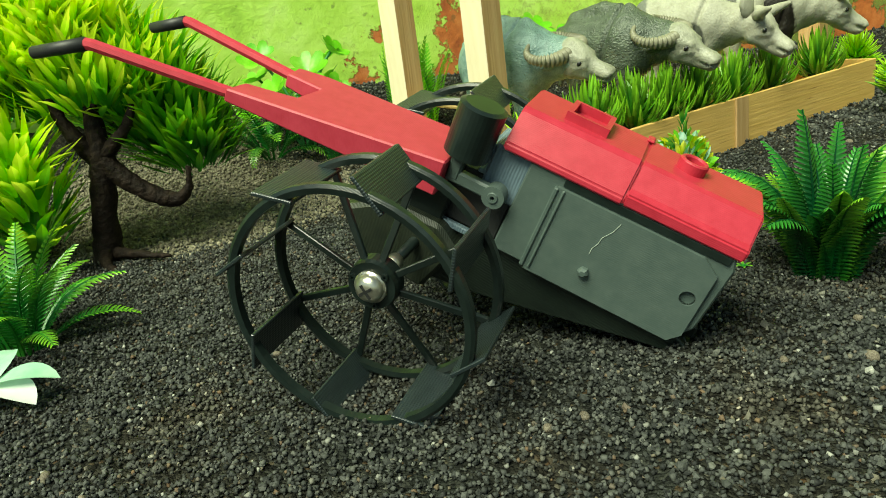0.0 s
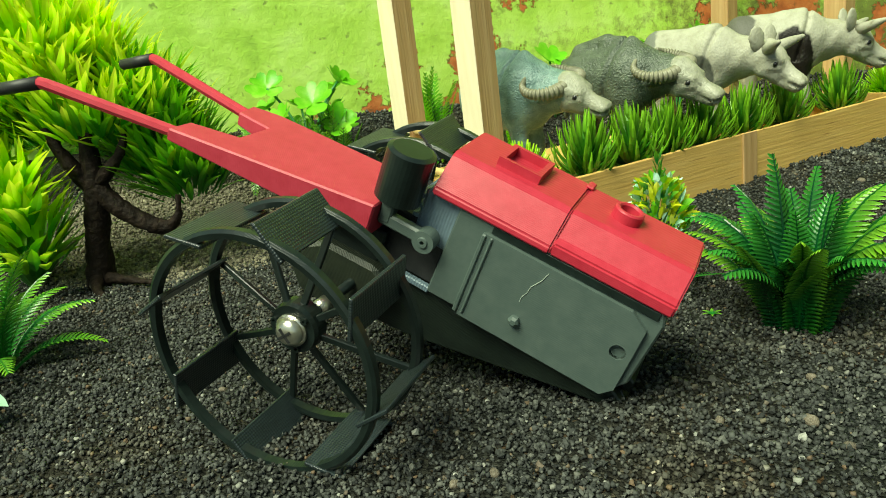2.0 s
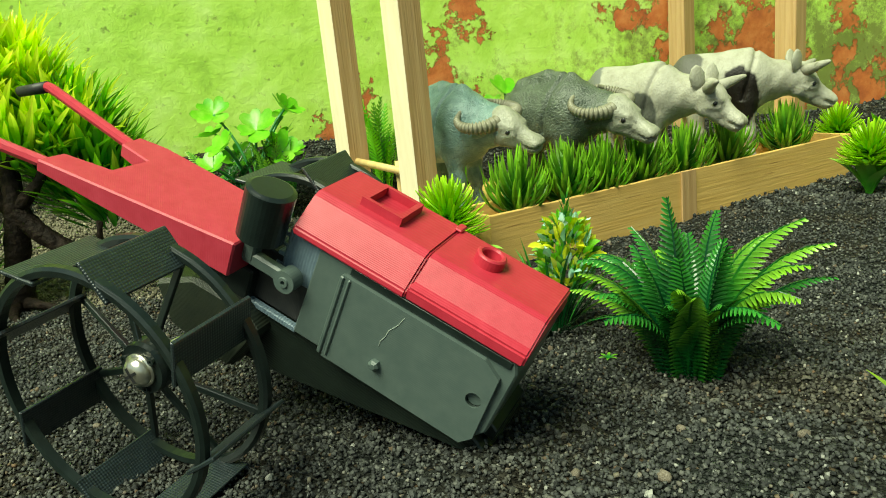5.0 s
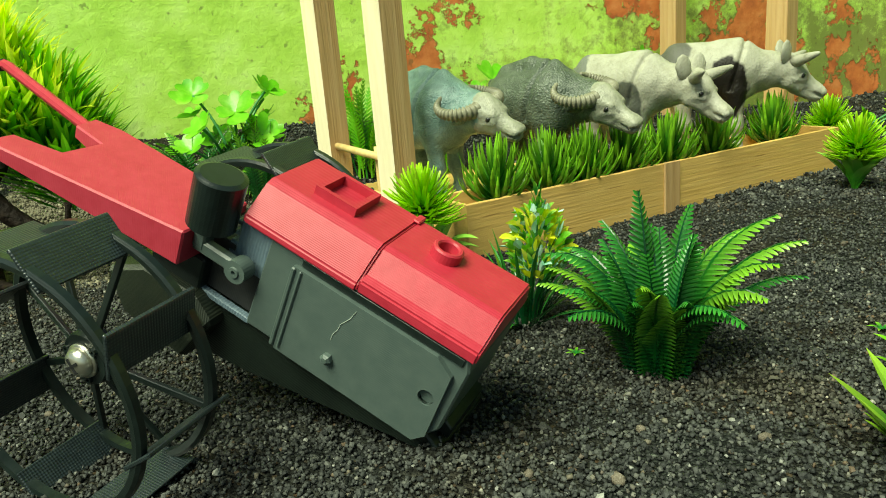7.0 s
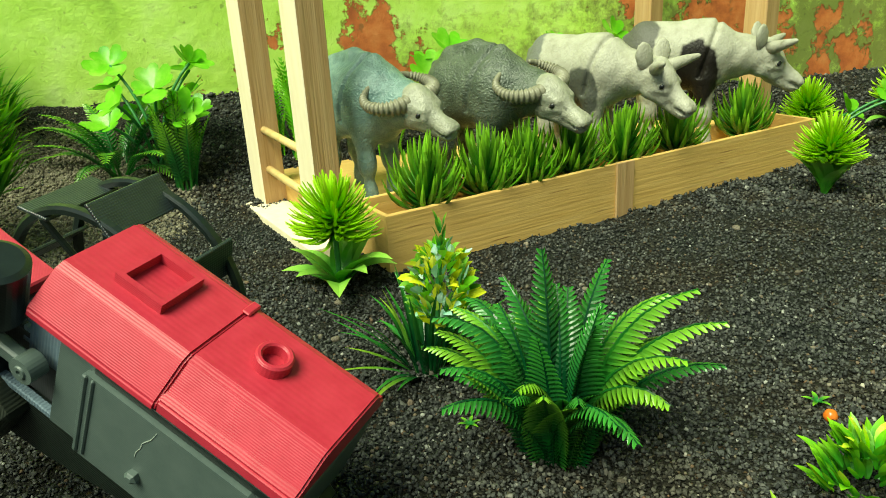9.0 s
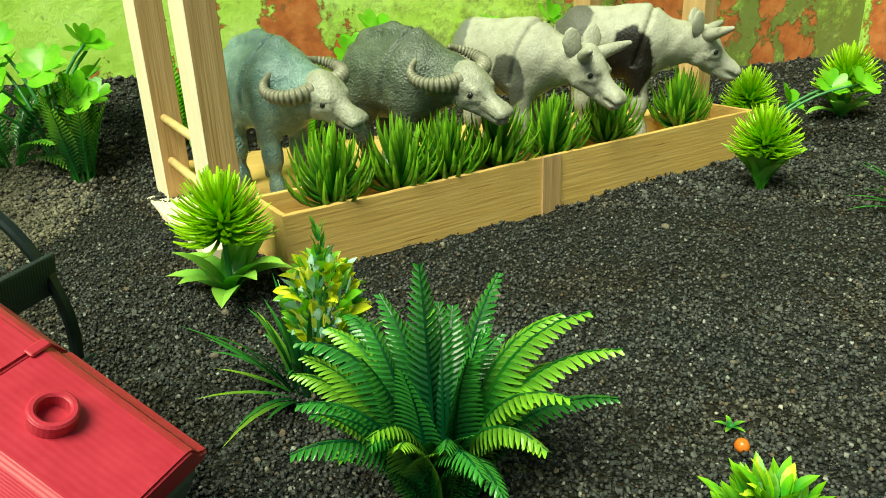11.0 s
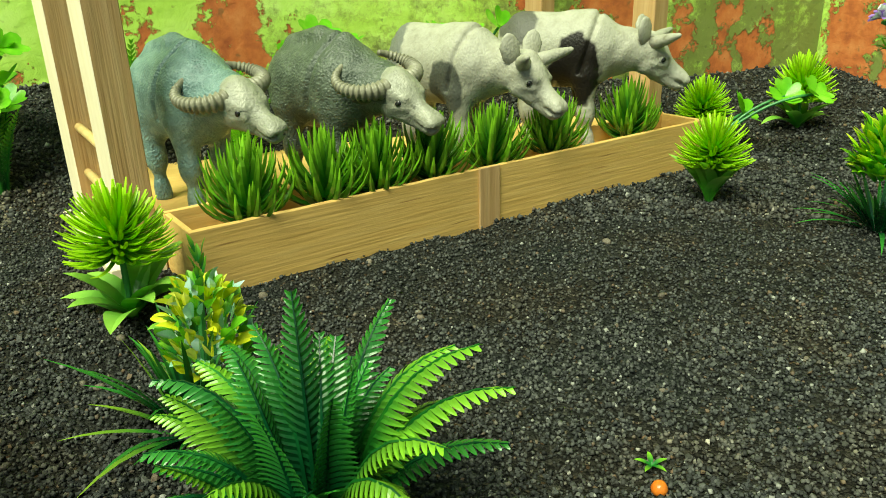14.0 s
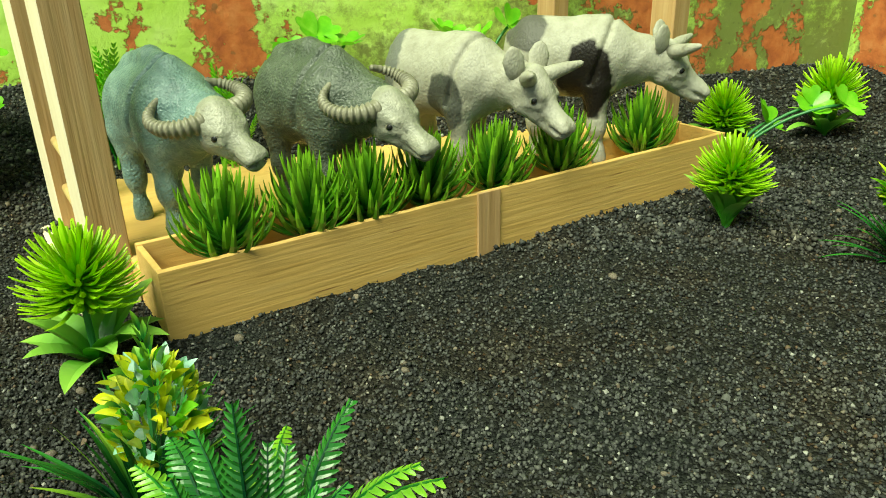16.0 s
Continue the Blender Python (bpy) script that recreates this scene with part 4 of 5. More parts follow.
                cut = tuple(slice(lo, hi) for lo, hi in ends)
            out[cut] = blend(out[cut], cone_field(X[cut], p, q, r0, r1, sq), k)
        return out

    def field(X):
        b = blend(total(X, hide, 0.38), total(X, face, 0.2), 0.22)
        for sg in (1, -1):
            b = np.maximum(b, 0.05 - cone_field(X, hd(3.0, 0.2 * sg, -1.06), hd(1.95, 0.5 * sg, -0.9), 0.06, 0.05))
        x, y, z = X[..., 0], X[..., 1], X[..., 2]
        seam = -0.45 if buffalo else 0.2
        b = b + 0.15 * np.exp(-((x - seam - 0.3 * (z - 5.0)) / 0.11) ** 2) * (z > 3.4)
        # leathery lumps, and folds across the throat
        b = b + 0.008 * np.sin(13 * x + 2 * np.sin(5 * z)) * np.sin(15 * z + 2 * np.sin(6 * y)) * np.sin(12 * y + 1.5 * np.sin(7 * x))
        return b + 0.022 * np.sin(8 * x - 6 * z + 2 * np.sin(3 * y)) * np.exp(-((x - 1.4) ** 2 + (z - 3.9) ** 2) / 1.2)

    v, q = surface(field, (-4.8, -2.4, -0.4), (5.4, 3.4, 7.0), 0.075)
    ctr = v[q].mean(1)
    idx = np.stack([total(ctr, hide, 0.38), total(ctr, face, 0.2)], 1).argmin(1).tolist()
    vs, fs = v.tolist(), q.tolist()
    for m, pts, radii, sides, flat in extra:
        bm = tube(pts, radii, sides, None, True, flat)
        bm.verts.index_update()
        base = len(vs)
        vs += [list(w.co) for w in bm.verts]
        for f in bm.faces:
            fs.append([base + w.index for w in f.verts])
            idx.append(m)
        bm.free()
    me = bpy.data.meshes.new(name)
    me.from_pydata([[k * CM for k in w] for w in vs], [], fs)
    for m in materials:
        me.materials.append(m)
    me.polygons.foreach_set("material_index", np.array(idx, np.int32))
    me.shade_smooth()
    return me


def animal(name, me, x, y, turn, label, category, size=1.0):
    ob = new(name, me)
    ob.matrix_world = SHED @ at(x, y, 1.3, 0, 0, turn) @ Matrix.Scale(size, 4)
    return tagged(ob, label, category, "toy cattle at the trough")


animal("toy_buffalo", animal_mesh("toy_buffalo", True, 3, [BUFFALO1, FACE, HORN, EYE], 0, 0.9, 11), 3.05, 5.9, -80, "blue-grey rubber toy water buffalo with curved ridged horns", "toy buffalo", 1.1)
animal("toy_buffalo", animal_mesh("toy_buffalo_dark", True, -2, [BUFFALO2, FACE, HORN, EYE], 4, 0.94, 9), 8.8, 3.9, -76, "dark grey-green rubber toy water buffalo with ridged horns", "toy buffalo", 1.1)
animal("toy_cow", animal_mesh("toy_cow", False, -3, [COWHIDE, COWFACE, COWFACE, EYE], 12), 15.3, 3.7, -72, "white rubber toy cow with grey patches and short horns", "toy cow", 1.12)
animal("toy_cow", animal_mesh("toy_cow_black", False, 4, [COWHIDE2, COWFACE, COWFACE, EYE], 10), 23.0, 3.4, -50, "white rubber toy cow with a black side patch", "toy cow", 1.15)


# ---- plants ----
def fern_plant(x, y, z, seed, count, length, width, label, lit=0.3, rise=(35, 78), material=(FERN, FERNLIT), group="", pairs=20, droop=(50, 95), base_r=0.5, fold=(-0.3, 0.3)):
    rng = random.Random(seed)
    top = thing("fern", x, y, z, label, "artificial fern", group)
    for k in range(count):
        h = 2.399963 * k + rng.uniform(-0.2, 0.2)
        f = k / max(1, count - 1)
        rs = rise[0] + (rise[1] - rise[0]) * f + rng.uniform(-6, 6)
        ln = length * rng.uniform(0.86, 1.06) * (0.85 + 0.28 * f)
        bm = bmesh.new()
        pts = arc((base_r * math.cos(h), base_r * math.sin(h), -0.15), h, ln, rs + 18, rng.uniform(*droop) * (1.15 - 0.4 * f), 10, rng.uniform(-18, 18))
        frond(bm, pts, width * rng.uniform(0.85, 1.15), pairs, 0.5, rng.uniform(*fold), 0.12, 0.66)
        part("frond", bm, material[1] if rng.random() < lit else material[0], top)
    return top


def needle(bm, pts, r, blunt=True):
    """One thick plastic needle, diamond in section, paler towards its tip."""
    fade = bm.verts.layers.float.get("fade") or bm.verts.layers.float.new("fade")
    rings, n = [], len(pts) - 1
    for i, p in enumerate(pts):
        d = (pts[min(i + 1, n)] - pts[max(i - 1, 0)]).normalized()
        side = d.cross(Vector((0, 0, 1)))
        side = side.normalized() if side.length > 1e-3 else Vector((1, 0, 0))
        up = side.cross(d)
        k = r * (0.8 + 0.3 * (i / n) - 0.72 * (i / n) ** 4) if blunt else r * (0.7 + 0.75 * (i / n) - 1.35 * (i / n) ** 2.6)
        rings.append([bm.verts.new(p + side * k), bm.verts.new(p + up * k * 0.5), bm.verts.new(p - side * k), bm.verts.new(p - up * k * 0.5)])
        for v in rings[-1]:
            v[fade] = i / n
    for a, b in zip(rings, rings[1:]):
        for k in range(4):
            bm.faces.new((a[k], a[(k + 1) % 4], b[(k + 1) % 4], b[k]))


def needle_head(bm, rng, levels, most, least, low, high, length, r, rise=(-12, 72), curl=28, blunt=True, each=None):
    """Whorls of needles round a short upright axis; lower ones curl up more."""
    for lev in range(levels):
        f = lev / (levels - 1)
        n = int(most + (least - most) * f)
        for k in range(n):
            h = 6.2832 * (k + 0.5 * lev) / n + rng.uniform(-0.12, 0.12)
            b = (0.12 * math.cos(h), 0.12 * math.sin(h), low + (high - low) * f)
            bm = bmesh.new() if each else bm
            needle(bm, arc(b, h, length * (1.02 - 0.25 * f * f) * rng.uniform(0.88, 1.08), rise[0] + (rise[1] - rise[0]) * f ** 1.2 + rng.uniform(-6, 6), -curl * (1.15 - f) + rng.uniform(-8, 8), 6, rng.uniform(-9, 9)), r, blunt)
            if each:
                each(bm)
    return bm


def grass_tuft(x, y, z, seed, label, length=2.5, material=NEEDLE):
    rng = random.Random(seed)
    top = new("grass_tuft")
    top.empty_display_size = 0.01
    top.matrix_world = SHED @ at(x, y, z, rng.uniform(-6, 6), rng.uniform(-6, 6), 0)
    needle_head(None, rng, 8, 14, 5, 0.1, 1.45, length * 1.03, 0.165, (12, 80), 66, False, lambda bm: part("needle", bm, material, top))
    return tagged(top, label, "artificial grass", "tufts in the trough")


def pompon_plant(x, y, z, seed, size, label, stem=1.0, lean=(0, 0), foot=((38, 74), (30, 75)), leaves=11):
    """A domed head of lime needles in whorls on a stem, with broad leaves at its foot."""
    rng = random.Random(seed)
    top = thing("pompon_plant", x, y, z, label, "artificial plant")
    bm = needle_head(bmesh.new(), rng, 11, 28, 8, stem + 0.15 * size, stem + size * 0.85, size * 1.14, 0.066 * size, (-24, 76), 52)
    bmesh.ops.translate(bm, vec=(lean[0], lean[1], 0), verts=bm.verts)
    part("needle_head", bm, NEEDLELIT, top, "lime needle head")
    part("stem", tube([(0, 0, -0.2), (lean[0] * 0.5, lean[1] * 0.5, stem * 0.6), (lean[0], lean[1], stem + size)], 0.11, 8), STEM, top)
    for k in range(leaves):
        bm = bmesh.new()
        leaf(bm, arc((0, 0, -0.05), 0.7 + k * 2.399963, rng.uniform(2.4, 3.4), rng.uniform(*foot[0]), rng.uniform(*foot[1]), 8), 0.95, 0.35)
        part("leaf", bm, BROAD, top)
    return top


def heart(bm, ctr, dirv, up, size):
    """One heart-shaped clover lobe."""
    side = dirv.cross(up).normalized()
    outl = [(0, 0), (0.22, 0.26), (0.5, 0.46), (0.78, 0.53), (0.98, 0.42), (1.05, 0.22), (0.92, 0.0)]
    row = [(ctr + dirv * (a * size) + side * (b * size) + up * (0.3 * b * size)) for a, b in outl] + [(ctr + dirv * (a * size) - side * (b * size) + up * (0.3 * b * size)) for a, b in outl[-2:0:-1]]
    mid = bm.verts.new(ctr + dirv * 0.5 * size - up * 0.05 * size)
    vs = [bm.verts.new(p) for p in row]
    for i in range(len(vs)):
        bm.faces.new((vs[i], vs[(i + 1) % len(vs)], mid))


def clover_plant(x, y, z, seed, stems, label, size=1.25, reach=(2.5, 5.0)):
    rng = random.Random(seed)
    top = thing("clover_plant", x, y, z, label, "artificial clover")
    for k, (hd, ln, rs) in enumerate(stems):
        pts = arc((rng.uniform(-0.3, 0.3), rng.uniform(-0.3, 0.3), -0.1), radians(hd), ln, rs, 45, 8)
        st = part("stem", tube(pts, 0.09, 6), STEM, top, smooth=True)
        d = (pts[-1] - pts[-2]).normalized()
        up = (Vector((0, -0.6, 0.7)) + d * 0.5 + Vector((rng.uniform(-0.7, 0.7), rng.uniform(-0.5, 0.4), 0))).normalized()
        e1 = up.orthogonal().normalized()
        e2 = up.cross(e1)
        a0 = rng.uniform(0, 1.5)
        for j in range(4):
            a = a0 + j * math.pi / 2
            bm = bmesh.new()
            heart(bm, pts[-1], (e1 * math.cos(a) + e2 * math.sin(a) + up * rng.uniform(0.15, 0.6)).normalized(), up, size * rng.uniform(0.8, 1.15))
            part("lobe", bm, CLOVER, st, smooth=True)
    return top


def rosette_flower(x, y, z):
    """A spray of grass with an upright head of yellow and pale blue leaves."""
    rng = random.Random(5)
    top = thing("flowering_plant", x, y, z, "yellow and pale blue artificial flower head over dark grass blades", "artificial flower")
    for k in range(56):
        bm = bmesh.new()
        h = 2.399963 * k
        leaf(bm, arc((0.45 * math.cos(h), 0.45 * math.sin(h), -0.1), h, rng.uniform(2.4, 4.0), rng.uniform(25, 85), rng.uniform(10, 55), 6), 0.2, 0.3, 0.3)
        part("blade", bm, FERN if rng.random() < 0.88 else BLADE, top)
    part("stem", tube([(0, 0, 0), (0.4, 0, 1.8), (0.6, 0, 4.2)], 0.1, 6), STEM, top)
    for k in range(210):
        f = k / 209
        h = 2.399963 * k
        bm = bmesh.new()
        girth = 0.85 * math.sin(math.pi * (0.22 + 0.68 * f))
        pts = arc((0.6 + girth * math.cos(h), girth * math.sin(h), 1.7 + 2.3 * f), h + rng.uniform(-0.6, 0.6), rng.uniform(0.4, 0.66), rng.uniform(10, 70) + 15 * f, rng.uniform(-50, 50), 5)
        leaf(bm, pts, rng.uniform(0.2, 0.34), 0.6, 0.5, 0.08, 0, rng.uniform(-0.9, 0.9))
        part("petal", bm, rng.choice((YELLOW, YELLOW, YELLOW, PALEBLUE, CLOVER, BROAD, FERNMID)), top)
    bm = bmesh.new()
    for k in range(10):
        leaf(bm, arc((0.65 + 0.08 * math.cos(k * 2.4), 0.08 * math.sin(k * 2.4), 4.0 + 0.1 * k), k * 2.4, 0.5, 75, 10, 4), 0.16, 0.3)
    part("tip_spike", bm, FERNMID, top)
    return top


def blade_clump(x, y, z, seed, count, length, label, material=BLADE, width=0.45, rise=(30, 85), droop=(5, 60), head=None):
    rng = random.Random(seed)
    top = thing("blade_plant", x, y, z, label, "artificial plant")
    for k in range(count):
        h = 2.399963 * k if head is None else radians(rng.uniform(*head))
        bm = bmesh.new()
        leaf(bm, arc((0.3 * math.cos(h), 0.3 * math.sin(h), -0.1), h, length * rng.uniform(0.7, 1.1), rng.uniform(*rise), rng.uniform(*droop), 8), width, 0.3, 0.3)
        part("blade", bm, material, top)
    return top


def leafy_bush(x, y, z, seed, pads, label, name="bush", leaf_len=1.6, width=0.28, density=110):
    """Pads of many short upturned blades; pads: (dx, dy, dz, rx, ry, rz, share of lit-coloured leaves)."""
    rng = random.Random(seed)
    top = thing(name, x, y, z, label, "artificial tree" if name == "bonsai_tree" else "artificial bush")
    for dx, dy, dz, rx, ry, rz, lit in pads:
        two = [bmesh.new(), bmesh.new()]
        for k in range(int(density * (rx * ry + ry * rz + rx * rz) / 3)):
            zc = rng.uniform(-0.7, 1)
            a = rng.uniform(0, 6.2832)
            q = Vector((math.sqrt(1 - zc * zc) * math.cos(a), math.sqrt(1 - zc * zc) * math.sin(a), zc)) * rng.uniform(0.55, 1.0)
            p = Vector((dx + q.x * rx, dy + q.y * ry, dz + q.z * rz))
            d = Vector((q.x * 0.9, q.y * 0.9, q.z * 0.5 + 0.75))
            # Leaves near a pad's top more often get the lit colour.
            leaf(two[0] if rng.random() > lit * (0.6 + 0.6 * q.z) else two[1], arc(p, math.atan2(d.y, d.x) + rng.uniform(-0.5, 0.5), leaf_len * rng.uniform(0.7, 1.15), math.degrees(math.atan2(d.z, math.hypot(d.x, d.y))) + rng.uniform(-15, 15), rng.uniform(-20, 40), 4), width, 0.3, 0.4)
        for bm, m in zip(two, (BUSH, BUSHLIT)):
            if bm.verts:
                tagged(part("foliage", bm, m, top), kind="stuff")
            else:
                bm.free()
    return top


# the large fern between tractor and trough
def crown_fern(x, y, z, label):
    """A vase of arching fronds: tall ones behind, long bright ones to the east, low dark ones outside; lit and shaded
    fronds differ by painted green.
    """
    rng = random.Random(3)
    top = thing("fern", x, y, z, label, "artificial fern")
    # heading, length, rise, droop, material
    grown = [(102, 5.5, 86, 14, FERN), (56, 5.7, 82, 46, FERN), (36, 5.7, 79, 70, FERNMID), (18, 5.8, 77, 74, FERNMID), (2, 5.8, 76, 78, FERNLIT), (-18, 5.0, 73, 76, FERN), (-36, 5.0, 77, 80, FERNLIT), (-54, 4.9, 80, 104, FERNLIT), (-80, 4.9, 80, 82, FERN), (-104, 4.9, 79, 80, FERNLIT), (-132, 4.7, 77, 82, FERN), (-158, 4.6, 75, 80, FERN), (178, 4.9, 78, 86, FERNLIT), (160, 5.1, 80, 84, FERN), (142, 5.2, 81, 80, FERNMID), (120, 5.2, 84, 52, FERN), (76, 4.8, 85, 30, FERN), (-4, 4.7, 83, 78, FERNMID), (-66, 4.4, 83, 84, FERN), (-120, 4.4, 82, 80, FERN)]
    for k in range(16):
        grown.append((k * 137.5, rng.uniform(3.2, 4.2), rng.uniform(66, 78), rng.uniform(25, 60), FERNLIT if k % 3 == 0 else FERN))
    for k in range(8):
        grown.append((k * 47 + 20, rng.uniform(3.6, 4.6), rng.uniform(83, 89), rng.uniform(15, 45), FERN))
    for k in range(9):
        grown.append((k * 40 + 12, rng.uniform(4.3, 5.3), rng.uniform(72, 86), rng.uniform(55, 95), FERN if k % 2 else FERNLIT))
    for hd, ln, rs, dp, m in grown:
        h = radians(hd + rng.uniform(-4, 4))
        bm = bmesh.new()
        pts = arc((0.5 * math.cos(h), 0.5 * math.sin(h), -0.25), h, ln * rng.uniform(0.94, 1.06), rs + rng.uniform(-4, 4), dp + rng.uniform(-9, 9), 16, rng.uniform(-30, 30), rng.uniform(1.7, 2.4))
        frond(bm, pts, rng.uniform(1.35, 1.75), 30, 0.45, rng.uniform(-0.3, 0.1) if ln < 4.3 else rng.uniform(-0.9, -0.5) if math.sin(h) < -0.35 else rng.uniform(-0.75, -0.15), 0.02, 0.8, 0.7)
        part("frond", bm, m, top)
    return top


crown_fern(11.75, 22.8, ground_z(11.75, 22.8), "glossy green plastic fern with arching comb-like fronds")
rosette_flower(7.9, 27.0, ground_z(7.9, 27.0))
pompon_plant(3.8, 33.0, ground_z(3.8, 33.0), 8, 1.5, "lime green needle pompon plant with broad leaves at its foot", 2.25)
pompon_plant(27.2, 45.0, ground_z(27.2, 45.0), 9, 1.5, "lime green needle plant beside the trough end", 1.9, foot=((45, 80), (20, 60)), leaves=8)

for i, (x, y, ln) in enumerate(((2.9, 1.5, 3.0), (6.1, 1.4, 3.0), (8.6, 1.5, 2.9), (11.5, 1.7, 2.8), (14.8, 1.5, 2.8), (18.8, 1.6, 2.7), (24.4, 1.6, 2.9))):
    grass_tuft(x, y, 1.6, 20 + i, "tuft of green plastic grass needles standing in the trough", ln - 0.45)

# plants along the back wall
clover_plant(-9.1, 46.0, ground_z(-9.1, 46.0), 31, [(150, 5.5, 80), (165, 6.5, 88), (20, 6.4, 88), (60, 4.6, 80), (330, 4.2, 75), (110, 5.0, 85), (10, 4.2, 70), (190, 3.6, 70), (250, 4.6, 84), (300, 5.4, 86), (45, 6.0, 86), (130, 3.8, 70)], "bright green four-leaf plastic clover on thin stems", 1.2)
fern_plant(-11.3, 45.3, ground_z(-11.3, 45.3), 32, 18, 5.2, 1.5, "small green plastic fern under the clover", 0.5, (20, 65), group="small ferns", material=(FERNLIT, FERNMID))
fern_plant(-7.3, 44.7, ground_z(-7.3, 44.7), 33, 18, 5.0, 1.5, "upright green plastic fern under the clover", 0.7, (60, 85), group="small ferns", material=(FERNLIT, FERNMID), droop=(10, 40))
fern_plant(-3.2, 48.5, ground_z(-3.2, 48.5), 34, 9, 5.2, 1.2, "upright green plastic fern behind the shed post", 0.6, (70, 88), droop=(5, 30), material=(FERNMID, CLOVER))
fern_plant(-1.6, 48.6, ground_z(-1.6, 48.6), 44, 14, 5.6, 1.3, "bright green plastic fern behind the shed", 0.7, (62, 86), droop=(10, 50), material=(FERNMID, CLOVER))
fern_plant(3.4, 49.6, ground_z(3.4, 49.6), 45, 14, 5.4, 1.3, "bright green plastic fern by the wall behind the cattle", 0.7, (62, 86), droop=(10, 60), material=(FERNMID, CLOVER))
clover_plant(7.0, 55.5, ground_z(7.0, 55.5), 35, [(150, 3.6, 80), (30, 4.0, 85), (90, 4.4, 88), (200, 3.0, 80)], "bright green plastic clover growing by the wall", 1.3)
clover_plant(16.0, 57.0, ground_z(16.0, 57.0), 36, [(150, 5.4, 88), (30, 5.8, 88), (90, 4.8, 85)], "bright green plastic clover against the wall", 1.3)
pompon_plant(31.0, 58.0, ground_z(31.0, 58.0), 37, 1.5, "green needle plant behind the trough end", 1.2)
pompon_plant(38.1, 60.0, ground_z(38.1, 60.0), 38, 1.8, "green needle plant near the wall corner", 1.9)
clover_plant(30.5, 54.5, ground_z(30.5, 54.5), 39, [(5, 5.5, 55), (-6, 6.8, 50), (30, 3.5, 55)], "drooping green plastic clover sprig", 1.2)
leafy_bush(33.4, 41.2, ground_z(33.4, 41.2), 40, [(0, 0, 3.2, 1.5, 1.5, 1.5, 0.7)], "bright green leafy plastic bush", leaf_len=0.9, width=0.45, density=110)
blade_clump(33.2, 40.8, ground_z(33.2, 40.8), 41, 60, 3.4, "dark grass blades under a leafy bush", FERN, 0.22, (25, 75))
blade_clump(16.3, 16.4, ground_z(16.3, 16.4), 42, 14, 2.4, "bright green pointed plastic blades near the path", BLADE, 0.58, (32, 70), (-10, 20), (85, 215))
leafy_bush(18.4, 20.3, ground_z(18.4, 20.3), 43, [(0, 0, 0.7, 1.1, 0.9, 0.7, 0.06), (0.1, 0.2, 1.15, 0.5, 0.5, 0.35, 0.4)], "small dark green leafy plastic bush with yellow tips", leaf_len=0.75, width=0.26, density=150)

def gnarled(pts, radii):
    """A knobbly limb along a smooth line through pts."""
    pts = [Vector(p) for p in pts]
    fine, rad = [], []
    for i in range(len(pts) - 1):
        a, b, c, d = pts[max(i - 1, 0)], pts[i], pts[i + 1], pts[min(i + 2, len(pts) - 1)]
        for k in range(8):
            t = k / 8
            fine.append(0.5 * (2 * b + (c - a) * t + (2 * a - 5 * b + 4 * c - d) * t * t + (3 * b - a - 3 * c + d) * t ** 3))
            rad.append(radii[i] + (radii[i + 1] - radii[i]) * t)
    bm = tube(fine + [pts[-1]], rad + [radii[-1]], 14)
    for v in bm.verts:
        v.co += Vector((1, 0.6, 0.3)) * 0.09 * noise.noise(v.co * 2.2) + Vector((0.4, 1, 0.5)) * 0.07 * noise.noise(v.co * 4.5)
    return bm


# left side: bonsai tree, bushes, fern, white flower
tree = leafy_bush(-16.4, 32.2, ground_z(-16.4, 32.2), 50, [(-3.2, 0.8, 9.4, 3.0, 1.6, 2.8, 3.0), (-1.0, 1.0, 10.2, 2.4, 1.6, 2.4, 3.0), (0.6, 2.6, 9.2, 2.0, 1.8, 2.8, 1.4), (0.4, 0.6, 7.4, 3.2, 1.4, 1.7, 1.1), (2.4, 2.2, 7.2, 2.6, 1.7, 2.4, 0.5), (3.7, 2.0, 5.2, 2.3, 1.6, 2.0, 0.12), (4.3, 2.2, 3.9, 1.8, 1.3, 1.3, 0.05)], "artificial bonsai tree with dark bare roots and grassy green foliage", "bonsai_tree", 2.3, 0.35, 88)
for pts, r in (([(0, 0, -0.3), (0.4, 0, 2.0), (0.9, 0, 4.6), (1.0, 0.2, 7.0)], [0.75, 0.55, 0.5, 0.3]), ([(0.8, 0, 4.8), (2.0, 0, 3.4), (3.6, 0.1, 2.4), (4.4, 0.1, 2.8), (4.6, 0.2, 3.8)], [0.5, 0.42, 0.36, 0.2, 0.1]), ([(0.7, 0, 4.6), (-0.1, -0.2, 6.2), (-0.4, -0.4, 7.5)], [0.4, 0.3, 0.2]), ([(1.0, 0, 4.7), (2.4, -0.1, 5.8), (3.0, 0, 7.0)], [0.4, 0.22, 0.15]), ([(0.2, 0, 0.4), (1.4, -0.6, 0.3), (3.4, -1.0, 0.1)], [0.35, 0.2, 0.1]), ([(0.1, -0.2, 0.5), (0.5, -1.2, 0.1), (1.4, -2.2, -0.1)], [0.35, 0.22, 0.12])):
    part("branch", gnarled(pts, r), BARK, tree, "dark gnarled branch", True)
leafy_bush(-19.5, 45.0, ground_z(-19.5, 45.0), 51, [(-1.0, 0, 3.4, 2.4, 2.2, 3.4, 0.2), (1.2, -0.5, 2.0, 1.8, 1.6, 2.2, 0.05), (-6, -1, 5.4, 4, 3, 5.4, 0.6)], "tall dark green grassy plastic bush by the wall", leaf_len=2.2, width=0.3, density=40)
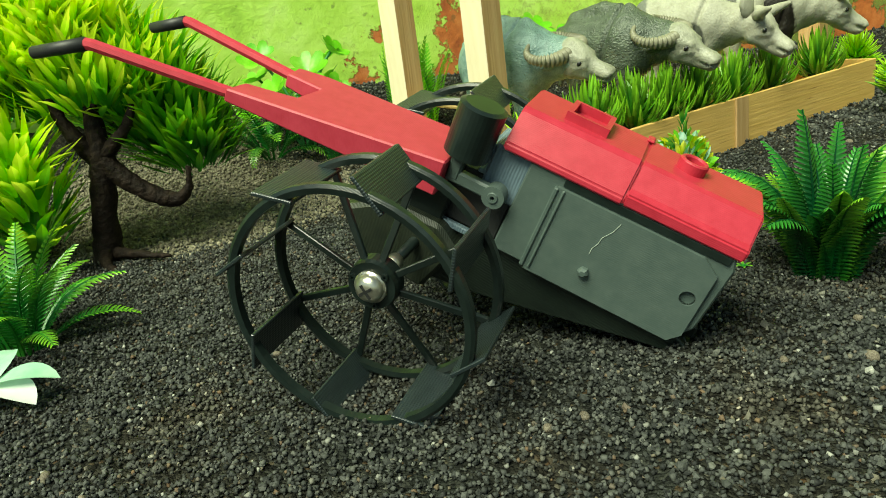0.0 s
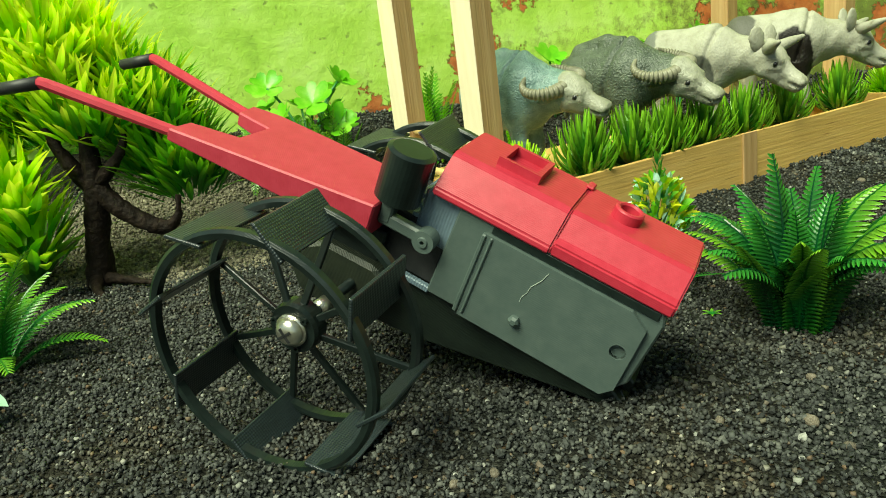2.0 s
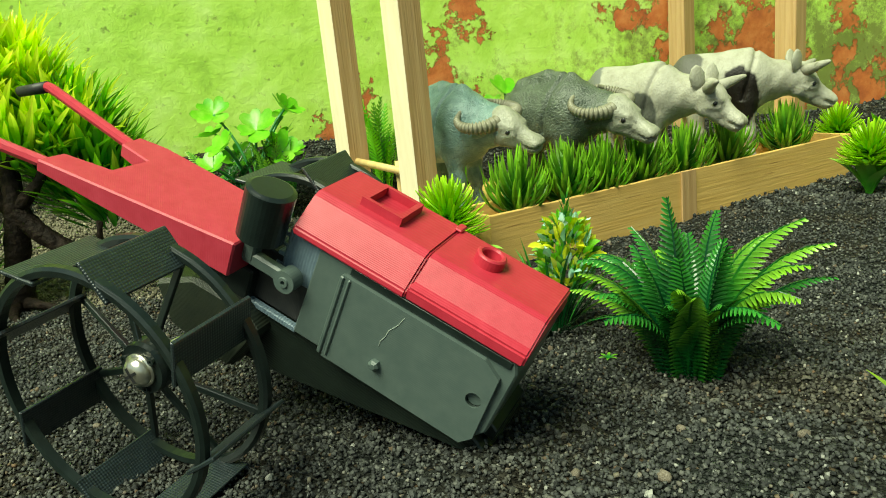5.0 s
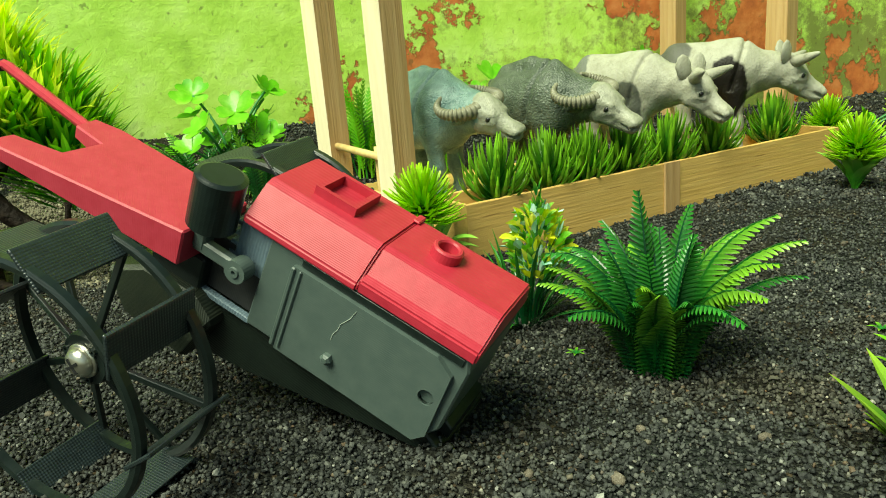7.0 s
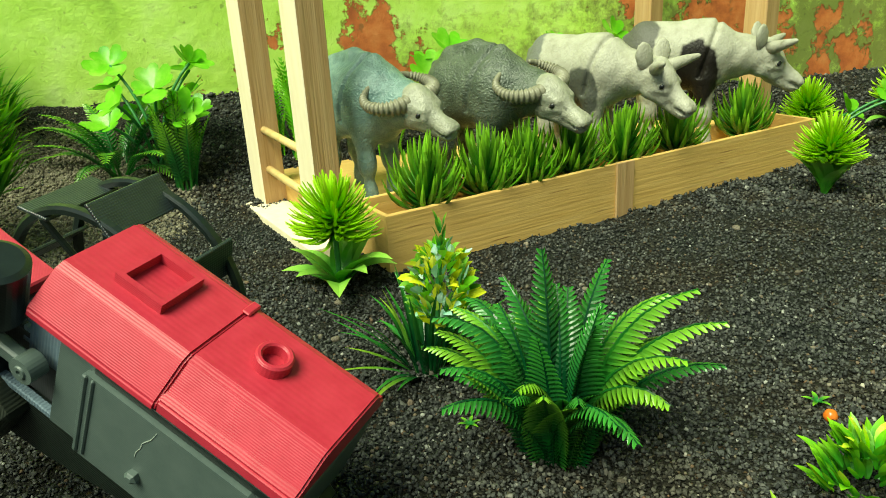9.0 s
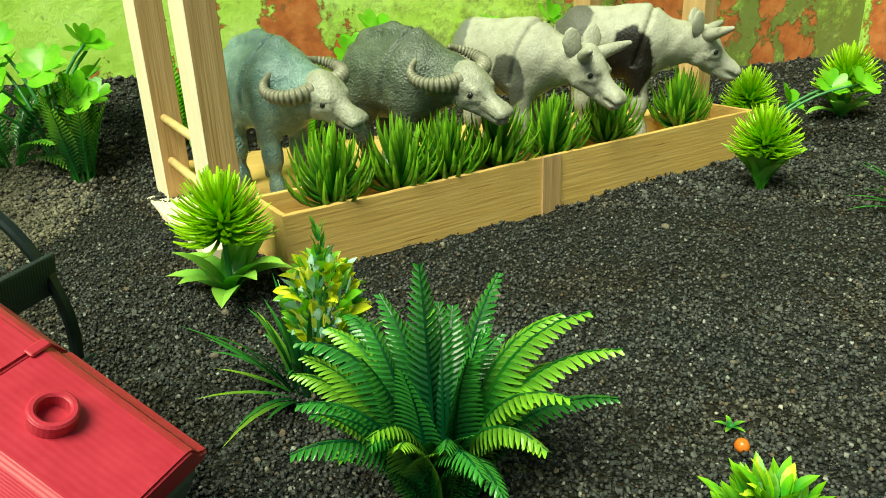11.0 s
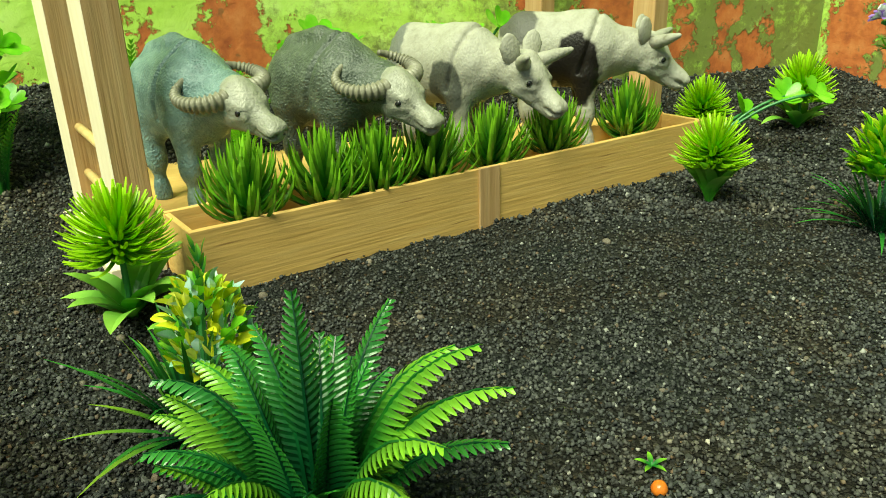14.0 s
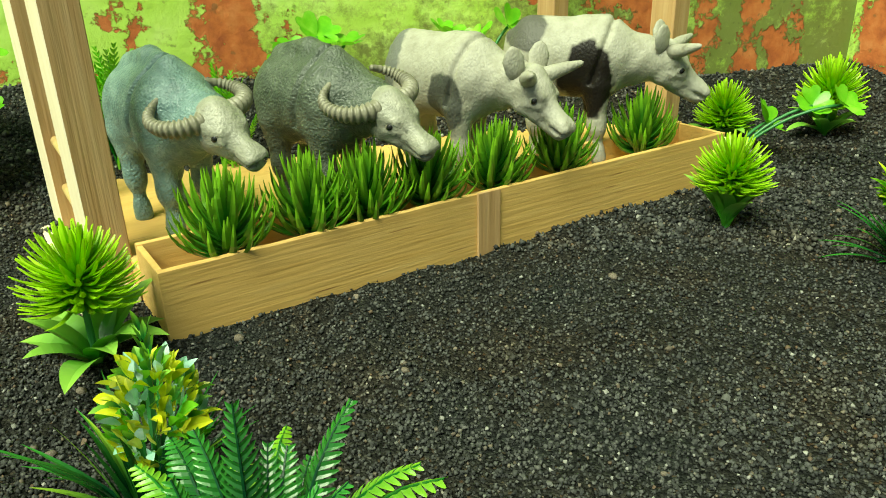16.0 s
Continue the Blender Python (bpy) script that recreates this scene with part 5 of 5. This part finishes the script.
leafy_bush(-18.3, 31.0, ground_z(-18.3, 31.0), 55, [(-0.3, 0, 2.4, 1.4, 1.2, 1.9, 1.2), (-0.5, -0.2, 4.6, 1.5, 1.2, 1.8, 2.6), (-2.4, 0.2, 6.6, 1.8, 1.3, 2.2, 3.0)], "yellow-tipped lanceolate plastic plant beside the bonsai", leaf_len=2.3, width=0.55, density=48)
blade_clump(-20.6, 33.6, ground_z(-20.6, 33.6), 56, 36, 5.6, "green plastic blade plant before the bonsai", BLADE, 0.5, (50, 85), (10, 60))
fern_plant(-14.9, 22.4, ground_z(-14.9, 22.4), 52, 24, 4.3, 1.5, "bright green plastic fern at the sand bed's side", 0.9, (30, 76), pairs=22, droop=(50, 85), material=(FERNLIT, FERNMID))
flower = thing("white_flower", -13.5, 18.4, ground_z(-13.5, 18.4), "white and mint broad-petalled plastic flower lying on the sand", "artificial flower")
for hd, ln, m, rs in ((5, 2.1, MINT, 24), (-22, 1.9, PETAL, 14), (160, 1.9, PETAL, 25), (90, 1.7, MINT, 40), (235, 1.7, PETAL, 20)):
    bm = bmesh.new()
    leaf(bm, arc((0, 0, 0.75), radians(hd), ln, rs, 55, 10), 1.05, 0.25, 0.5)
    part("petal", bm, m, flower, smooth=True)

# purple flowers in the corner
purple = thing("purple_flower", 41.0, 48.0, ground_z(41.0, 48.0), "purple and white ruffled plastic blossoms on leafy stems", "artificial flower")
low = ground_z(41.0, 48.0)
for dx, dz, r, tones in ((-5.2, 7.7, 0.62, (PETAL, PETAL, PURPLE)), (-3.9, 8.9, 0.8, (PURPLE, PURPLE, PETAL)), (-3.2, 7.4, 0.6, (PURPLE, PETAL))):
    frng = random.Random(int(100 * dz))
    part("stem", tube([(0, 0, -0.3), (0.1, 0, 4.5), (dx * 0.5, 0, dz - low - 1.2), (dx, 0, dz - low - 0.2)], 0.09, 6), STEM, purple)
    for k in range(46):
        bm = bmesh.new()
        h, e = 2.399963 * k, -10 + 95 * (k / 45) ** 0.8
        leaf(bm, arc((dx, 0, dz - low), h, r * frng.uniform(0.8, 1.15), e, frng.uniform(-40, 40), 4), r * 0.6, 0.5, 0.65, 0.35, 0, frng.uniform(-0.8, 0.8))
        part("petal", bm, frng.choice(tones), purple)
frng = random.Random(77)
for k in range(26):
    bm = bmesh.new()
    leaf(bm, arc((-4.0 + frng.uniform(-0.7, 0.9), frng.uniform(-0.4, 0.4), 6.6 - low + frng.uniform(-0.6, 0.6)), 2.4 * k, frng.uniform(0.7, 1.1), frng.uniform(0, 70), 40, 5), 0.42, 0.3)
    part("leaf", bm, BROAD, purple)

bead = new("orange_bead", mesh_of("orange_bead", turned([(0, -0.19), (0.11, -0.15), (0.18, -0.06), (0.19, 0.03), (0.13, 0.15), (0.04, 0.19), (0, 0.175)], 20), ORANGE, True))
bead.matrix_world = at(19.1, 23.9, ground_z(19.1, 23.9) + 0.17)
tagged(bead, "small glossy orange bead on the sand", "bead")
for x, y, s, n in ((19.3, 25.2, 0.45, 5), (9.4, 23.6, 0.36, 6)):
    twig = thing("sprig", x, y, ground_z(x, y), "tiny fallen green leaf sprig on the sand", "sprig")
    for k in range(n):
        bm = bmesh.new()
        leaf(bm, arc((0, 0, 0.08), k * 6.2832 / n + 0.3, s, 30, 40, 5), 0.3 * s, 0.3)
        part("leaf", bm, FERNMID, twig)

# ---- grit ----
rng = np.random.default_rng(7)


def grit(name, count, sample, size, material, label, category, fine=False):
    """Rounded angular grains, joined: jittered cubes, or twenty-faced lumps where fine."""
    if fine:
        bm = bmesh.new()
        bmesh.ops.create_icosphere(bm, subdivisions=1, radius=1)
        bm.verts.index_update()
        base = np.array([v.co for v in bm.verts])
        cells = np.array([[v.index for v in f.verts] for f in bm.faces])
        bm.free()
        shake = rng.uniform(0.45, 1.35, (count, len(base), 1))
    else:
        base = np.array([(x, y, z) for x in (-1, 1) for y in (-1, 1) for z in (-1, 1)], float) * 0.78
        cells = np.array([(0, 1, 3, 2), (4, 6, 7, 5), (0, 4, 5, 1), (2, 3, 7, 6), (0, 2, 6, 4), (1, 5, 7, 3)])
        shake = rng.uniform(0.6, 1.2, (count, 8, 3))
    n = len(base)
    spots = np.array([sample() for _ in range(count)])
    r = np.array([size() for _ in range(count)])
    high = np.array([ground_z(x, y) for x, y in spots])
    pts = base[None] * shake * (r[:, None] * rng.uniform(0.7, 1.2, (count, 3)))[:, None]
    turn = rng.normal(size=(count, 4))
    w, x, y, z = (turn / np.linalg.norm(turn, axis=1, keepdims=True)).T
    rot = np.stack([1 - 2 * (y * y + z * z), 2 * (x * y - z * w), 2 * (x * z + y * w), 2 * (x * y + z * w), 1 - 2 * (x * x + z * z), 2 * (y * z - x * w), 2 * (x * z - y * w), 2 * (y * z + x * w), 1 - 2 * (x * x + y * y)], 1).reshape(-1, 3, 3)
    pts = np.einsum("nij,nkj->nki", rot, pts) + np.stack([spots[:, 0], spots[:, 1], high + 0.35 * r * rng.uniform(0, 3.6, count)], 1)[:, None]
    faces = cells[None] + n * np.arange(count)[:, None, None]
    me = bpy.data.meshes.new(name)
    me.from_pydata((pts.reshape(-1, 3) * CM).tolist(), [], faces.reshape(-1, cells.shape[1]).tolist())
    me.materials.append(material)
    if not fine:
        me.shade_smooth()
    return tagged(new(name, me), label, category, kind="stuff")


def near_spot():
    while True:
        x, y = rng.uniform(-24, 50), rng.uniform(9.5, 74)
        if ((x + 14.5) / 7.5) ** 2 + ((y - 40) / 7) ** 2 < rng.uniform(0.5, 1.2) and rng.random() < 0.9:
            continue
        if y < wall_y(x) - 0.2 and rng.random() < min(1.0, 1.5 - 0.03 * (y - 9)):
            return x, y


def bank_spot():
    while True:
        x, y = rng.uniform(-24, -5), rng.uniform(31, 49)
        if ((x + 14.5) / 8.8) ** 2 + ((y - 40) / 8.2) ** 2 < rng.uniform(0.6, 1.2) and y < wall_y(x) - 0.2:
            return x, y


def back_spot():
    while True:
        x, y = rng.uniform(-10, 50), rng.uniform(42, 75)
        if y < wall_y(x) - 0.1:
            return x, y


def front_spot():
    while True:
        x, y = near_spot()
        if y < 33 and -16 < x < 34:
            return x, y


grit("earth_crumbs", 14000, bank_spot, lambda: 0.03 + 0.04 * rng.random() + 0.07 * rng.random() ** 6, EARTH, "loose grey-brown earth crumbs on the bank", "earth")
grit("back_grit", 16000, back_spot, lambda: 0.05 + 0.06 * rng.random() + 0.06 * rng.random() ** 6, GRAIN, "loose dark grit at the wall foot", "grit")
grit("grit", 108000, near_spot, lambda: 0.032 + 0.034 * rng.random() + 0.03 * rng.random() ** 8, GRAIN, "loose dark volcanic grit", "grit")
grit("coarse_grit", 33000, front_spot, lambda: 0.03 + 0.036 * rng.random() + 0.05 * rng.random() ** 8, GRAIN, "loose rounded dark grit with a few pale grains", "grit", True)
pale = [mesh_of("pebble", (lambda b: (bmesh.ops.create_icosphere(b, subdivisions=2, radius=1), [setattr(v, "co", v.co * (1 + 0.25 * noise.noise(v.co * 1.7 + Vector((s * 7, 0, 0))))) for v in b.verts], b)[2])(bmesh.new()), PEBBLE, True) for s in range(4)]
for k in range(280):
    x, y = ((32.2, 48.1), (33.2, 47.0))[k] if k < 2 else near_spot()
    r = 0.2 if k < 2 else 0.06 + 0.14 * rng.random() ** 3
    ob = new("pebble", pale[k % 4])
    ob.matrix_world = at(x, y, ground_z(x, y) + 0.3 * r, rng.uniform(0, 360), 0, rng.uniform(0, 360)) @ Matrix.Diagonal((r, r * 0.8, r * 0.7, 1))
    tagged(ob, "small pale pebble on the sand", "pebble", "pebbles")
